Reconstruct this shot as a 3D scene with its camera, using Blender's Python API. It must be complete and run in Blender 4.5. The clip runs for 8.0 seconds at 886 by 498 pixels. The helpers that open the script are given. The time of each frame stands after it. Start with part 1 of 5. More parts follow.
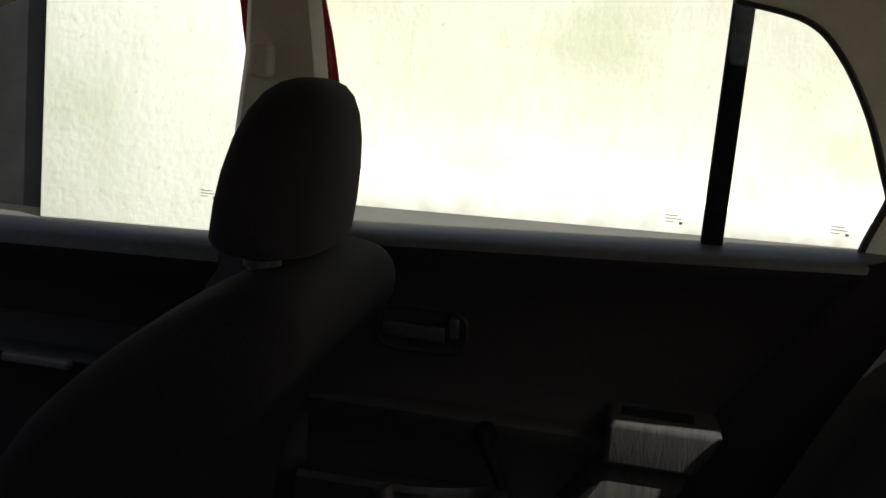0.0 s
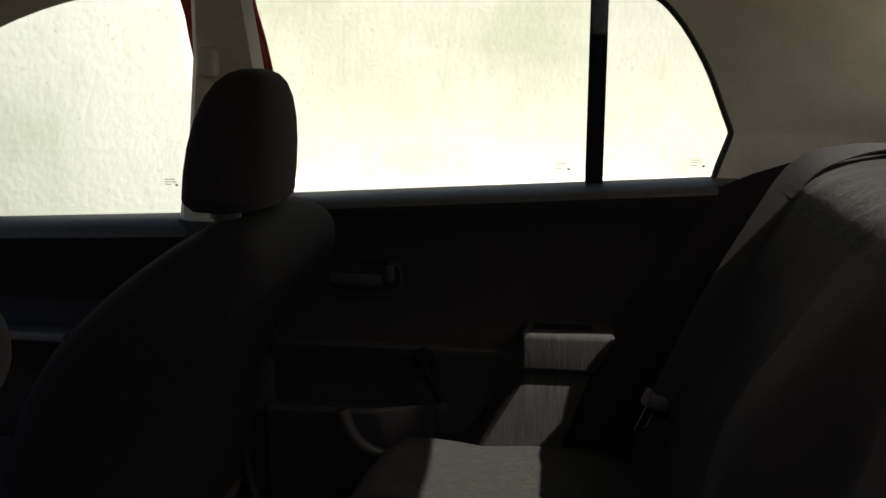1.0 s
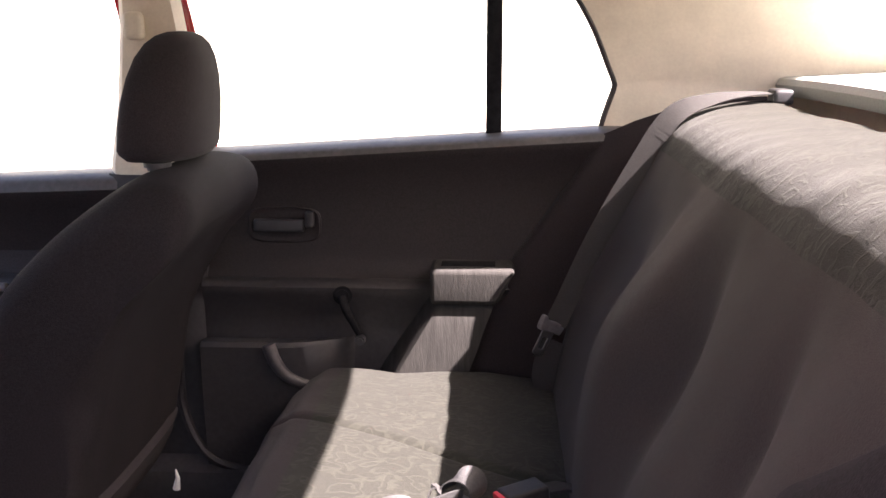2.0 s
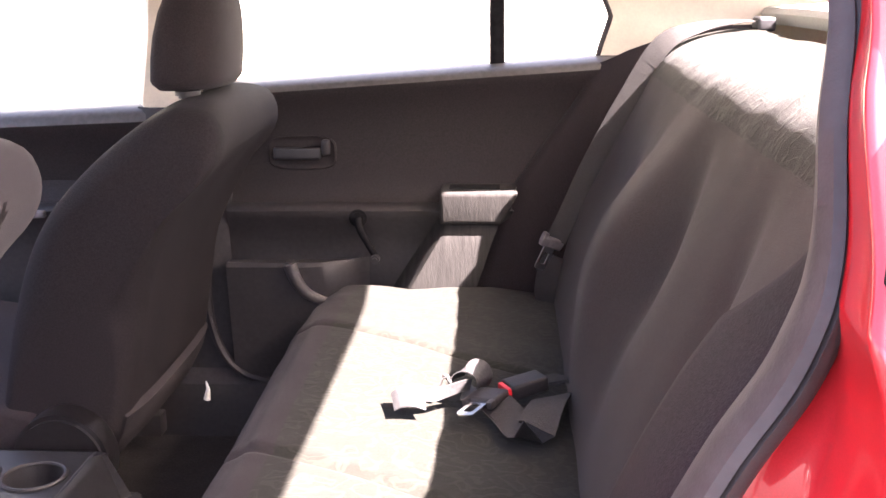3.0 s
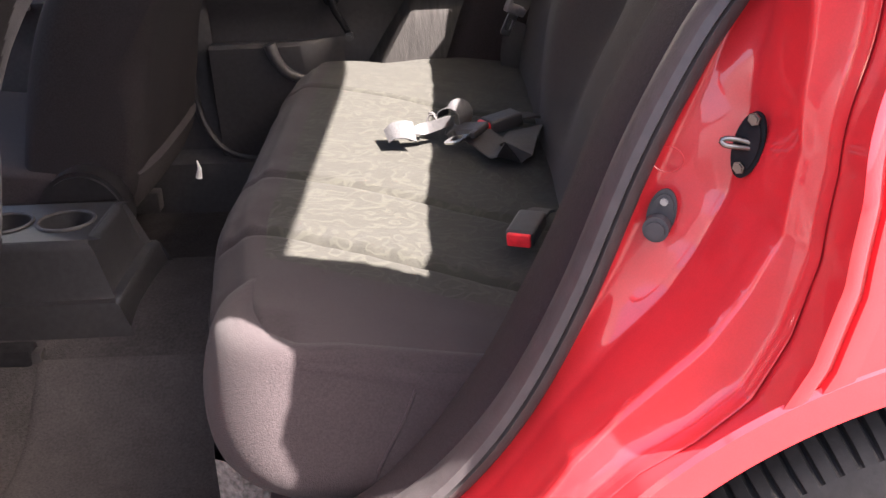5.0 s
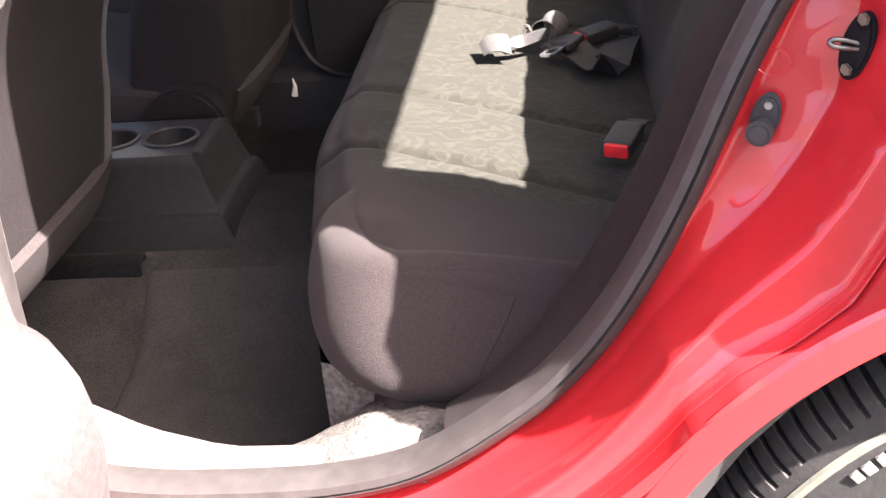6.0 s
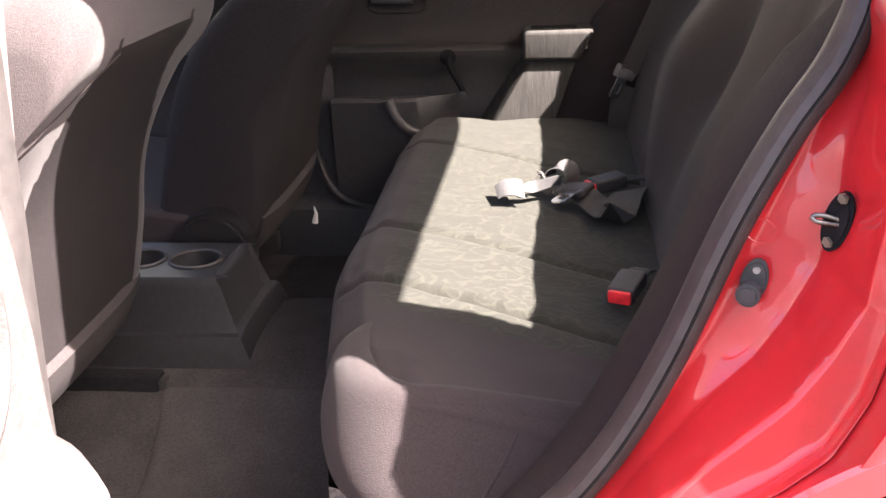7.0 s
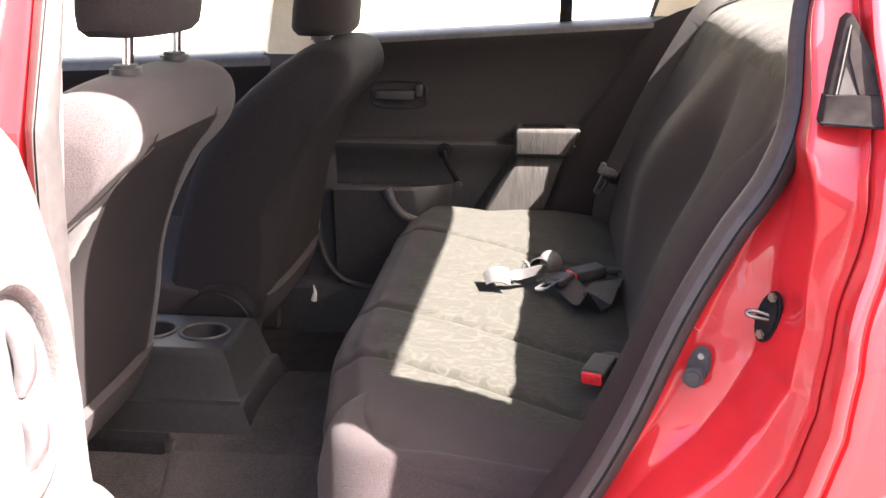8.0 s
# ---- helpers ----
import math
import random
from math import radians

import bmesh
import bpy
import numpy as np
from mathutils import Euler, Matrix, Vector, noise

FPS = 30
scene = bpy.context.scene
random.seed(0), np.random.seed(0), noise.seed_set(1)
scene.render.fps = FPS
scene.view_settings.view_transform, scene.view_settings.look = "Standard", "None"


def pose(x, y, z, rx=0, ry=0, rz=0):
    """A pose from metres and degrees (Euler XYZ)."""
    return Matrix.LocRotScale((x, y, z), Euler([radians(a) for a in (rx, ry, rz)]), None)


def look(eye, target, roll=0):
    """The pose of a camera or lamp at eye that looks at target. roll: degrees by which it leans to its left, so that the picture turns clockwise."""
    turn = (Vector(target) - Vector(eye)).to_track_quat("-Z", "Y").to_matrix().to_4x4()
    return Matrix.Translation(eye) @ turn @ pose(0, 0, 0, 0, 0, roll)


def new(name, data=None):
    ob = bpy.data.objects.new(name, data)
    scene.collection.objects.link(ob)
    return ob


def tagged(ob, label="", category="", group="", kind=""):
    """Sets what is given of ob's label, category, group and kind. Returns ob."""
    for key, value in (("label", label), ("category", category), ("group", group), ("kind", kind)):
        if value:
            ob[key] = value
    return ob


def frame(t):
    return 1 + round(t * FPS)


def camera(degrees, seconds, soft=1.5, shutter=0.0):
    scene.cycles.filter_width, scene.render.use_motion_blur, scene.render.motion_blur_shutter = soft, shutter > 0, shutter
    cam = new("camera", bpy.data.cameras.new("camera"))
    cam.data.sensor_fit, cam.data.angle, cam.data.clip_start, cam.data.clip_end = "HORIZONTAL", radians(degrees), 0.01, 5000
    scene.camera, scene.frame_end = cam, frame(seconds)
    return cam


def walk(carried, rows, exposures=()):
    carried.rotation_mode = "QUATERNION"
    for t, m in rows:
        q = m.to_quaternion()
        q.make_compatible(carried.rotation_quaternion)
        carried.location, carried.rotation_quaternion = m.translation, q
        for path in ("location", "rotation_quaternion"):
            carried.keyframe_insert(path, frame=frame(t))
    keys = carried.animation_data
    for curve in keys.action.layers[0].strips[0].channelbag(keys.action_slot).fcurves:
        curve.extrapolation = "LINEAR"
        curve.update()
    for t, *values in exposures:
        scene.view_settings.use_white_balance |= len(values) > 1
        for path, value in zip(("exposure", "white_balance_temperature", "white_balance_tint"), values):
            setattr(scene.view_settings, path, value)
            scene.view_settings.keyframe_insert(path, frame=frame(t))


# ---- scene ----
from mathutils.bvhtree import BVHTree
cam = camera(44.9, 8.0)
PATH = [
    (0, (-0.0932, -0.6400, 1.1905), (-0.4210, 1.3050, 0.8500), 5.45),
    (0.5, (-0.0866, -0.7970, 1.1694), (-0.3206, 1.1654, 0.8626), 2.11),
    (1, (-0.0139, -0.9079, 1.1652), (-0.2554, 1.0503, 0.8380), 0.63),
    (1.5, (-0.0087, -0.9998, 1.1634), (-0.1553, 0.9594, 0.7889), 0.71),
    (1.7, (0.0132, -1.0290, 1.1668), (-0.1057, 0.9301, 0.7825), 0.54),
    (2.8, (0.0278, -1.1614, 1.1536), (-0.0654, 0.7821, 0.6910), -0.56),
    (3, (0.0298, -1.1977, 1.1517), (-0.0883, 0.7369, 0.6587), -0.76),
    (3.5, (0.0370, -1.2675, 1.1332), (-0.0601, 0.6436, 0.5516), -1.32),
    (4, (0.0306, -1.3113, 1.1231), (-0.0139, 0.5745, 0.4582), -1.22),
    (4.5, (0.0025, -1.3604, 1.0968), (0.0685, 0.5054, 0.3793), -0.87),
    (5, (-0.0193, -1.3896, 1.0721), (-0.0426, 0.4547, 0.2987), -2.63),
    (5.2, (-0.0223, -1.3850, 1.0645), (-0.1184, 0.4407, 0.2536), -4.17),
    (6.3, (-0.0287, -1.4214, 1.0749), (-0.2323, 0.3523, 0.1736), -4.73),
    (6.5, (-0.0266, -1.4299, 1.0857), (-0.2218, 0.3708, 0.2376), -3.97),
    (7, (-0.0248, -1.4589, 1.1040), (-0.2304, 0.4100, 0.4221), -2.00),
    (7.5, (-0.0186, -1.5141, 1.1231), (-0.2071, 0.3963, 0.5620), -0.55),
    (8, (-0.0093, -1.5795, 1.1476), (-0.2051, 0.3366, 0.6087), 0.04),
]
EXPOSURES = [(0.0, 0.85, 6500, 8), (0.5, 0.5, 6500, 6), (1.0, 0.75, 6500, 8), (1.4, 1.65, 6500, 14), (1.7, 2.7, 6600, 22), (2.8, 4.75, 6800, 32), (3.2, 4.72, 6800, 32), (3.6, 4.5, 6700, 28), (4.2, 4.0, 6700, 24), (5.0, 3.95, 6700, 22), (6.5, 3.9, 6800, 20), (7.0, 4.06, 6800, 20), (8.0, 4.22, 6800, 20)]
walk(cam, [(t, look(eye, target, roll)) for t, eye, target, roll in PATH], EXPOSURES)

# ---- daylight ----
SUN = Vector((1.0, -0.39, 1.22)).normalized()
world = bpy.data.worlds.new("sky")
scene.world = world
world.use_nodes = True
wn = world.node_tree
sky = wn.nodes.new("ShaderNodeTexSky")
sky.sky_type = "NISHITA"
sky.sun_disc = False
sky.air_density, sky.dust_density, sky.ozone_density = 1.0, 5.0, 0.3
sky.sun_elevation = math.asin(SUN.z)
sky.sun_rotation = math.atan2(SUN.x, SUN.y)
wn.links.new(sky.outputs["Color"], wn.nodes["Background"].inputs["Color"])
wn.nodes["Background"].inputs["Strength"].default_value = 0.072
sun_data = bpy.data.lights.new("sun", "SUN")
sun_data.energy = 5.0
sun_data.angle = radians(0.53)
sun_data.color = (1.0, 0.95, 0.88)
sun = new("sun", sun_data)
sun.matrix_world = look(SUN * 20, (0, 0, 0))

# ---- materials ----
def material(name, colour, rough=0.7, metal=0.0, second=None, scale=40.0, mix=0.5, bump=0.0, bump_scale=200.0, coat=0.0, detail=6.0, stretch=(1, 1, 1), stain=0.0, spec=0.5, sheen=0.0, lean=0.0):
    """Principled surface with fine grain, broad stains and relief, in object metres."""
    m = bpy.data.materials.new(name)
    m.use_nodes = True
    nt = m.node_tree
    p = nt.nodes["Principled BSDF"]
    p.inputs["Roughness"].default_value = rough
    p.inputs["Metallic"].default_value = metal
    p.inputs["Coat Weight"].default_value = coat
    p.inputs["Coat Roughness"].default_value = 0.03
    p.inputs["Specular IOR Level"].default_value = spec
    p.inputs["Sheen Weight"].default_value = sheen
    co = nt.nodes.new("ShaderNodeTexCoord")
    mp = nt.nodes.new("ShaderNodeMapping")
    mp.inputs["Scale"].default_value = stretch
    mp.inputs["Rotation"].default_value = (0, radians(lean), 0)
    nt.links.new(co.outputs["Object"], mp.inputs["Vector"])
    c2 = second or tuple(min(1, c * 1.35 + 0.004) for c in colour)
    n1 = nt.nodes.new("ShaderNodeTexNoise")
    n1.inputs["Scale"].default_value = scale
    n1.inputs["Detail"].default_value = detail
    nt.links.new(mp.outputs["Vector"], n1.inputs["Vector"])
    ramp = nt.nodes.new("ShaderNodeValToRGB")
    ramp.color_ramp.elements[0].position = 0.5 - 0.25 * mix - 0.05
    ramp.color_ramp.elements[1].position = 0.5 + 0.25 * mix + 0.05
    ramp.color_ramp.elements[0].color = (*colour, 1)
    ramp.color_ramp.elements[1].color = (*c2, 1)
    nt.links.new(n1.outputs["Fac"], ramp.inputs["Fac"])
    last = ramp.outputs["Color"]
    if stain:
        n2 = nt.nodes.new("ShaderNodeTexNoise")
        n2.inputs["Scale"].default_value = scale * 0.08
        n2.inputs["Detail"].default_value = 4
        nt.links.new(mp.outputs["Vector"], n2.inputs["Vector"])
        rr = nt.nodes.new("ShaderNodeMapRange")
        rr.inputs["From Min"].default_value, rr.inputs["From Max"].default_value = 0.35, 0.7
        rr.inputs["To Min"].default_value, rr.inputs["To Max"].default_value = 1.0 - stain, 1.0 + stain * 0.3
        nt.links.new(n2.outputs["Fac"], rr.inputs["Value"])
        mu = nt.nodes.new("ShaderNodeMix")
        mu.data_type, mu.blend_type = "RGBA", "MULTIPLY"
        mu.inputs["Factor"].default_value = 1.0
        nt.links.new(last, mu.inputs["A"])
        nt.links.new(rr.outputs["Result"], mu.inputs["B"])
        last = mu.outputs["Result"]
    nt.links.new(last, p.inputs["Base Color"])
    if bump:
        nb = nt.nodes.new("ShaderNodeTexNoise")
        nb.inputs["Scale"].default_value = bump_scale
        nb.inputs["Detail"].default_value = 3
        nt.links.new(mp.outputs["Vector"], nb.inputs["Vector"])
        b = nt.nodes.new("ShaderNodeBump")
        b.inputs["Strength"].default_value = bump
        b.inputs["Distance"].default_value = 0.002
        nt.links.new(nb.outputs["Fac"], b.inputs["Height"])
        nt.links.new(b.outputs["Normal"], p.inputs["Normal"])
    return m


def glass_material(name, tint=(0.93, 0.97, 0.94)):
    m = bpy.data.materials.new(name)
    m.use_nodes = True
    nt = m.node_tree
    nt.nodes.remove(nt.nodes["Principled BSDF"])
    out = nt.nodes["Material Output"]
    tr = nt.nodes.new("ShaderNodeBsdfTransparent")
    tr.inputs["Color"].default_value = (*tint, 1)
    gl = nt.nodes.new("ShaderNodeBsdfGlossy")
    gl.inputs["Roughness"].default_value = 0.02
    lw = nt.nodes.new("ShaderNodeLayerWeight")
    power = nt.nodes.new("ShaderNodeMath")
    power.operation = "POWER"
    power.inputs[1].default_value = 5.0
    nt.links.new(lw.outputs["Facing"], power.inputs[0])
    lift = nt.nodes.new("ShaderNodeMath")
    lift.operation = "MULTIPLY_ADD"
    lift.inputs[1].default_value, lift.inputs[2].default_value = 0.9, 0.06
    nt.links.new(power.outputs["Value"], lift.inputs[0])
    mx = nt.nodes.new("ShaderNodeMixShader")
    nt.links.new(lift.outputs["Value"], mx.inputs["Fac"])
    nt.links.new(tr.outputs["BSDF"], mx.inputs[1])
    nt.links.new(gl.outputs["BSDF"], mx.inputs[2])
    nt.links.new(mx.outputs["Shader"], out.inputs["Surface"])
    return m


def swirl_fabric(name, dark, light):
    """Jacquard seat cloth: pale curling figures on a dark ground with a fine weave."""
    m = material(name, dark, rough=0.95, scale=900, bump=0.35, bump_scale=900, spec=0.12, sheen=0.05)
    nt = m.node_tree
    p = nt.nodes["Principled BSDF"]
    base = p.inputs["Base Color"].links[0].from_socket
    co = nt.nodes.new("ShaderNodeTexCoord")
    warp = nt.nodes.new("ShaderNodeTexNoise")
    warp.inputs["Scale"].default_value = 42
    warp.inputs["Detail"].default_value = 2
    nt.links.new(co.outputs["Object"], warp.inputs["Vector"])
    vm = nt.nodes.new("ShaderNodeVectorMath")
    vm.operation = "MULTIPLY_ADD"
    vm.inputs[1].default_value = (0.02, 0.02, 0.02)
    nt.links.new(warp.outputs["Color"], vm.inputs[0])
    nt.links.new(co.outputs["Object"], vm.inputs[2])
    fig = nt.nodes.new("ShaderNodeTexNoise")
    fig.inputs["Scale"].default_value = 30
    fig.inputs["Detail"].default_value = 1.2
    nt.links.new(vm.outputs["Vector"], fig.inputs["Vector"])
    mul = nt.nodes.new("ShaderNodeMath")
    mul.operation = "MULTIPLY"
    mul.inputs[1].default_value = 34
    nt.links.new(fig.outputs["Fac"], mul.inputs[0])
    sine = nt.nodes.new("ShaderNodeMath")
    sine.operation = "SINE"
    nt.links.new(mul.outputs["Value"], sine.inputs[0])
    rp = nt.nodes.new("ShaderNodeValToRGB")
    rp.color_ramp.elements[0].position, rp.color_ramp.elements[1].position = 0.35, 0.85
    nt.links.new(sine.outputs["Value"], rp.inputs["Fac"])
    mx = nt.nodes.new("ShaderNodeMix")
    mx.data_type = "RGBA"
    nt.links.new(rp.outputs["Color"], mx.inputs["Factor"])
    nt.links.new(base, mx.inputs["A"])
    mx.inputs["B"].default_value = (*light, 1)
    nt.links.new(mx.outputs["Result"], p.inputs["Base Color"])
    raised = nt.nodes.new("ShaderNodeBump")
    raised.inputs["Strength"].default_value = 0.25
    raised.inputs["Distance"].default_value = 0.0016
    nt.links.new(rp.outputs["Color"], raised.inputs["Height"])
    nt.links.new(p.inputs["Normal"].links[0].from_socket, raised.inputs["Normal"])
    nt.links.new(raised.outputs["Normal"], p.inputs["Normal"])
    return m


def plaster_material(name, low, high, relief=0.4):
    """Weathered plaster: mottling, vertical runs, greenish stains and a coarse trowelled relief."""
    m = material(name, low, 0.95, scale=1.6, mix=1.0, second=high, stain=0.1, spec=0.15)
    nt = m.node_tree
    p = nt.nodes["Principled BSDF"]
    base = p.inputs["Base Color"].links[0].from_socket
    co = nt.nodes.new("ShaderNodeTexCoord")

    def noise_node(scale, stretch, detail=5):
        mp = nt.nodes.new("ShaderNodeMapping")
        mp.inputs["Scale"].default_value = stretch
        nt.links.new(co.outputs["Object"], mp.inputs["Vector"])
        n = nt.nodes.new("ShaderNodeTexNoise")
        n.inputs["Scale"].default_value = scale
        n.inputs["Detail"].default_value = detail
        nt.links.new(mp.outputs["Vector"], n.inputs["Vector"])
        return n.outputs["Fac"]

    def tinted(source, fac, lo, hi, colour, most):
        rr = nt.nodes.new("ShaderNodeMapRange")
        for key, v in (("From Min", lo), ("From Max", hi), ("To Min", 0.0), ("To Max", most)):
            rr.inputs[key].default_value = v
        nt.links.new(fac, rr.inputs["Value"])
        mx = nt.nodes.new("ShaderNodeMix")
        mx.data_type, mx.blend_type = "RGBA", "MULTIPLY"
        nt.links.new(rr.outputs["Result"], mx.inputs["Factor"])
        nt.links.new(source, mx.inputs["A"])
        mx.inputs["B"].default_value = (*colour, 1)
        return mx.outputs["Result"]

    c = tinted(base, noise_node(9, (1, 1, 0.35)), 0.5, 0.75, (0.80, 0.81, 0.70), 0.45)
    c = tinted(c, noise_node(0.9, (1, 1, 1.4)), 0.52, 0.68, (0.86, 0.89, 0.78), 0.8)
    c = tinted(c, noise_node(34, (1, 1, 0.7), 6), 0.62, 0.72, (0.62, 0.61, 0.52), 0.7)
    nt.links.new(c, p.inputs["Base Color"])
    b = nt.nodes.new("ShaderNodeBump")
    b.inputs["Strength"].default_value = relief
    b.inputs["Distance"].default_value = 0.02
    add = nt.nodes.new("ShaderNodeMath")
    add.operation = "ADD"
    nt.links.new(noise_node(26, (1, 1, 0.8), 6), add.inputs[0])
    nt.links.new(noise_node(7, (1, 1, 0.5), 3), add.inputs[1])
    nt.links.new(add.outputs["Value"], b.inputs["Height"])
    nt.links.new(b.outputs["Normal"], p.inputs["Normal"])
    return m


SHELF = material("pale_shelf_felt", (0.30, 0.31, 0.29), 1.0, scale=300, mix=1.0, second=(0.40, 0.41, 0.38), bump=0.8, bump_scale=500, spec=0.1)
FABRIC = material("seat_cloth", (0.0195, 0.0158, 0.0165), 0.95, scale=500, second=(0.029, 0.0238, 0.0248), bump=0.4, bump_scale=900, spec=0.12, sheen=0.05)
# same cloth as the other front seat, paler to imitate sunlight
LIT_SEAT_CLOTH = material("lit_seat_cloth", (0.031, 0.0258, 0.0270), 0.95, scale=500, second=(0.045, 0.0385, 0.0400), bump=0.4, bump_scale=900, spec=0.12, sheen=0.08)
BACK_CLOTH = material("bench_back_cloth", (0.033, 0.0272, 0.0256), 0.95, scale=500, second=(0.044, 0.0370, 0.0345), bump=0.4, bump_scale=900, spec=0.12, sheen=0.05)
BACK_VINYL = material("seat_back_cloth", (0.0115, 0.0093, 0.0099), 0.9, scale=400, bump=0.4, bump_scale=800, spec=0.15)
LIT_HEM_CLOTH = material("lit_hem_cloth", (0.024, 0.0205, 0.0212), 0.9, scale=400, bump=0.4, bump_scale=800, spec=0.15)
RIBBED = material("ribbed_grey_cloth", (0.024, 0.0226, 0.0217), 0.9, scale=30, mix=1.0, second=(0.049, 0.047, 0.0441), bump=0.3, bump_scale=120, stretch=(5, 1, 0.6), spec=0.15, lean=28)
FABRIC_SWIRL = swirl_fabric("seat_cloth_figured", (0.0160, 0.0160, 0.0130), (0.0275, 0.0278, 0.0225))
DOOR_CLOTH = material("door_cloth", (0.0165, 0.0133, 0.0130), 0.6, scale=350, bump=0.15, bump_scale=700, spec=0.22)
# skylight on the door ledge is put into this paler, glossier plastic
SKYLIT_LEDGE = material("skylit_ledge_plastic", (0.046, 0.043, 0.039), 0.45, scale=120, bump=0.12, bump_scale=600, stain=0.15)
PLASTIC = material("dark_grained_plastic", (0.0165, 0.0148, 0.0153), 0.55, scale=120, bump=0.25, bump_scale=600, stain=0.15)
CONSOLE = material("black_console_plastic", (0.0125, 0.0120, 0.0128), 0.42, scale=120, bump=0.2, bump_scale=600, stain=0.15)
RECLINER = material("black_smooth_plastic", (0.010, 0.009, 0.0095), 0.3, scale=120, bump=0.1, bump_scale=600, stain=0.2)
PLASTIC_GREY = material("grey_grained_plastic", (0.125, 0.115, 0.115), 0.5, scale=150, bump=0.35, bump_scale=420, stain=0.1)
LIP_GREY = material("worn_pocket_edge", (0.045, 0.042, 0.043), 0.45, scale=120, bump=0.2, bump_scale=600, stain=0.25)
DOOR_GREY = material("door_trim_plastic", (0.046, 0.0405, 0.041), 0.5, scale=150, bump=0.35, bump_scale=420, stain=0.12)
BEIGE = material("beige_pillar_trim", (0.70, 0.63, 0.49), 0.75, scale=200, second=(0.75, 0.68, 0.53), bump=0.12, bump_scale=700, stain=0.1)
HEADLINER = material("beige_headliner", (0.62, 0.56, 0.43), 0.95, scale=600, second=(0.69, 0.62, 0.48), bump=0.3, bump_scale=900)
CARPET = material("dark_carpet", (0.025, 0.0225, 0.0232), 1.0, scale=260, mix=1.0, second=(0.055, 0.0510, 0.0510), bump=1.0, bump_scale=500, spec=0.1, stain=0.2)
# kept paler than the carpet to imitate daylight on the floor by the sill
MAT = material("dark_floor_mat", (0.032, 0.0295, 0.0300), 1.0, scale=300, mix=1.0, second=(0.066, 0.0610, 0.0615), bump=1.0, bump_scale=450, spec=0.1, stain=0.15)
# sunlit copy of the dark carpet: the light is put in its colour
LIT_CARPET = material("lit_carpet", (0.050, 0.047, 0.045), 1.0, scale=170, mix=0.8, second=(0.17, 0.163, 0.153), bump=1.0, bump_scale=420, spec=0.1, stain=0.15)
RUBBER = material("black_rubber", (0.022, 0.022, 0.024), 0.7, scale=60, bump=0.1, bump_scale=300, stain=0.2)
SEAL = material("grey_weatherstrip", (0.0185, 0.0160, 0.0160), 0.65, scale=80, bump=0.15, bump_scale=400, stain=0.2)
PAINT = material("red_car_paint", (0.38, 0.0175, 0.0210), 0.3, scale=900, mix=0.3, second=(0.42, 0.0200, 0.0240), spec=0.2, coat=1.0, stain=0.06)
CHROME = material("bright_steel", (0.75, 0.75, 0.76), 0.18, metal=1.0, scale=60, stain=0.1)
STEEL = material("dull_steel", (0.30, 0.30, 0.31), 0.45, metal=1.0, scale=90, stain=0.2)
DARK_STEEL = material("worn_steel", (0.13, 0.125, 0.115), 0.35, metal=1.0, scale=90, stain=0.3)
WEBBING = material("dark_webbing", (0.031, 0.0295, 0.0288), 0.8, scale=300, stretch=(1, 1, 6), bump=0.5, bump_scale=500, spec=0.3)
WEBBING_PALE = material("sheeny_webbing", (0.030, 0.0295, 0.0300), 0.6, scale=300, bump=0.5, bump_scale=500, spec=0.5)
RED_PLASTIC = material("red_button_plastic", (0.55, 0.02, 0.025), 0.4, scale=100)
TYRE = material("tyre_rubber", (0.009, 0.009, 0.0095), 0.8, scale=120, bump=0.2, bump_scale=250, stain=0.3)
WORN_WHITE = material("worn_pale_rubber", (0.11, 0.11, 0.105), 0.8, scale=150, stain=0.3)
SIDEWALL_GLINT = material("sidewall_glint_rubber", (0.10, 0.105, 0.085), 0.7, scale=150, stain=0.3)
HUBCAP = material("silver_hubcap", (0.48, 0.49, 0.5), 0.35, metal=0.8, scale=90, stain=0.15)
BLACK_GLOSS = material("black_trim", (0.02, 0.02, 0.022), 0.45, scale=60, stain=0.1)
GLASS = glass_material("window_glass")
WALL = plaster_material("rough_wall_plaster", (0.63, 0.62, 0.53), (0.72, 0.71, 0.63), 0.16)
GROUND = material("worn_yard_surface", (0.042, 0.041, 0.039), 0.95, scale=3, mix=1.0, second=(0.068, 0.066, 0.062), bump=0.5, bump_scale=60, stain=0.2)
KERB = material("pale_pavement", (0.72, 0.70, 0.65), 0.9, scale=6, bump=0.4, bump_scale=60, stain=0.1)
PLASTER = plaster_material("pier_plaster", (0.80, 0.81, 0.73), (0.88, 0.89, 0.80), 0.15)
SCREEN_PLASTER = plaster_material("screen_wall_plaster", (0.26, 0.252, 0.225), (0.34, 0.332, 0.295), 0.2)
GATE_RED = material("dull_red_steel", (0.25, 0.03, 0.03), 0.5, scale=10, stain=0.2)
MATTE_BLACK = material("matte_black_trim", (0.008, 0.008, 0.009), 0.95, scale=90, stain=0.1, spec=0.05)
MATTE_GREY = material("matte_grey_trim", (0.0165, 0.0138, 0.0133), 0.95, scale=90, stain=0.15, spec=0.06)
PALE_TRIM = material("pale_trim_face", (0.034, 0.032, 0.0305), 0.8, scale=60, stain=0.1, spec=0.15)
GATE = material("dark_gate_steel", (0.013, 0.013, 0.014), 0.7, scale=10, stain=0.3)


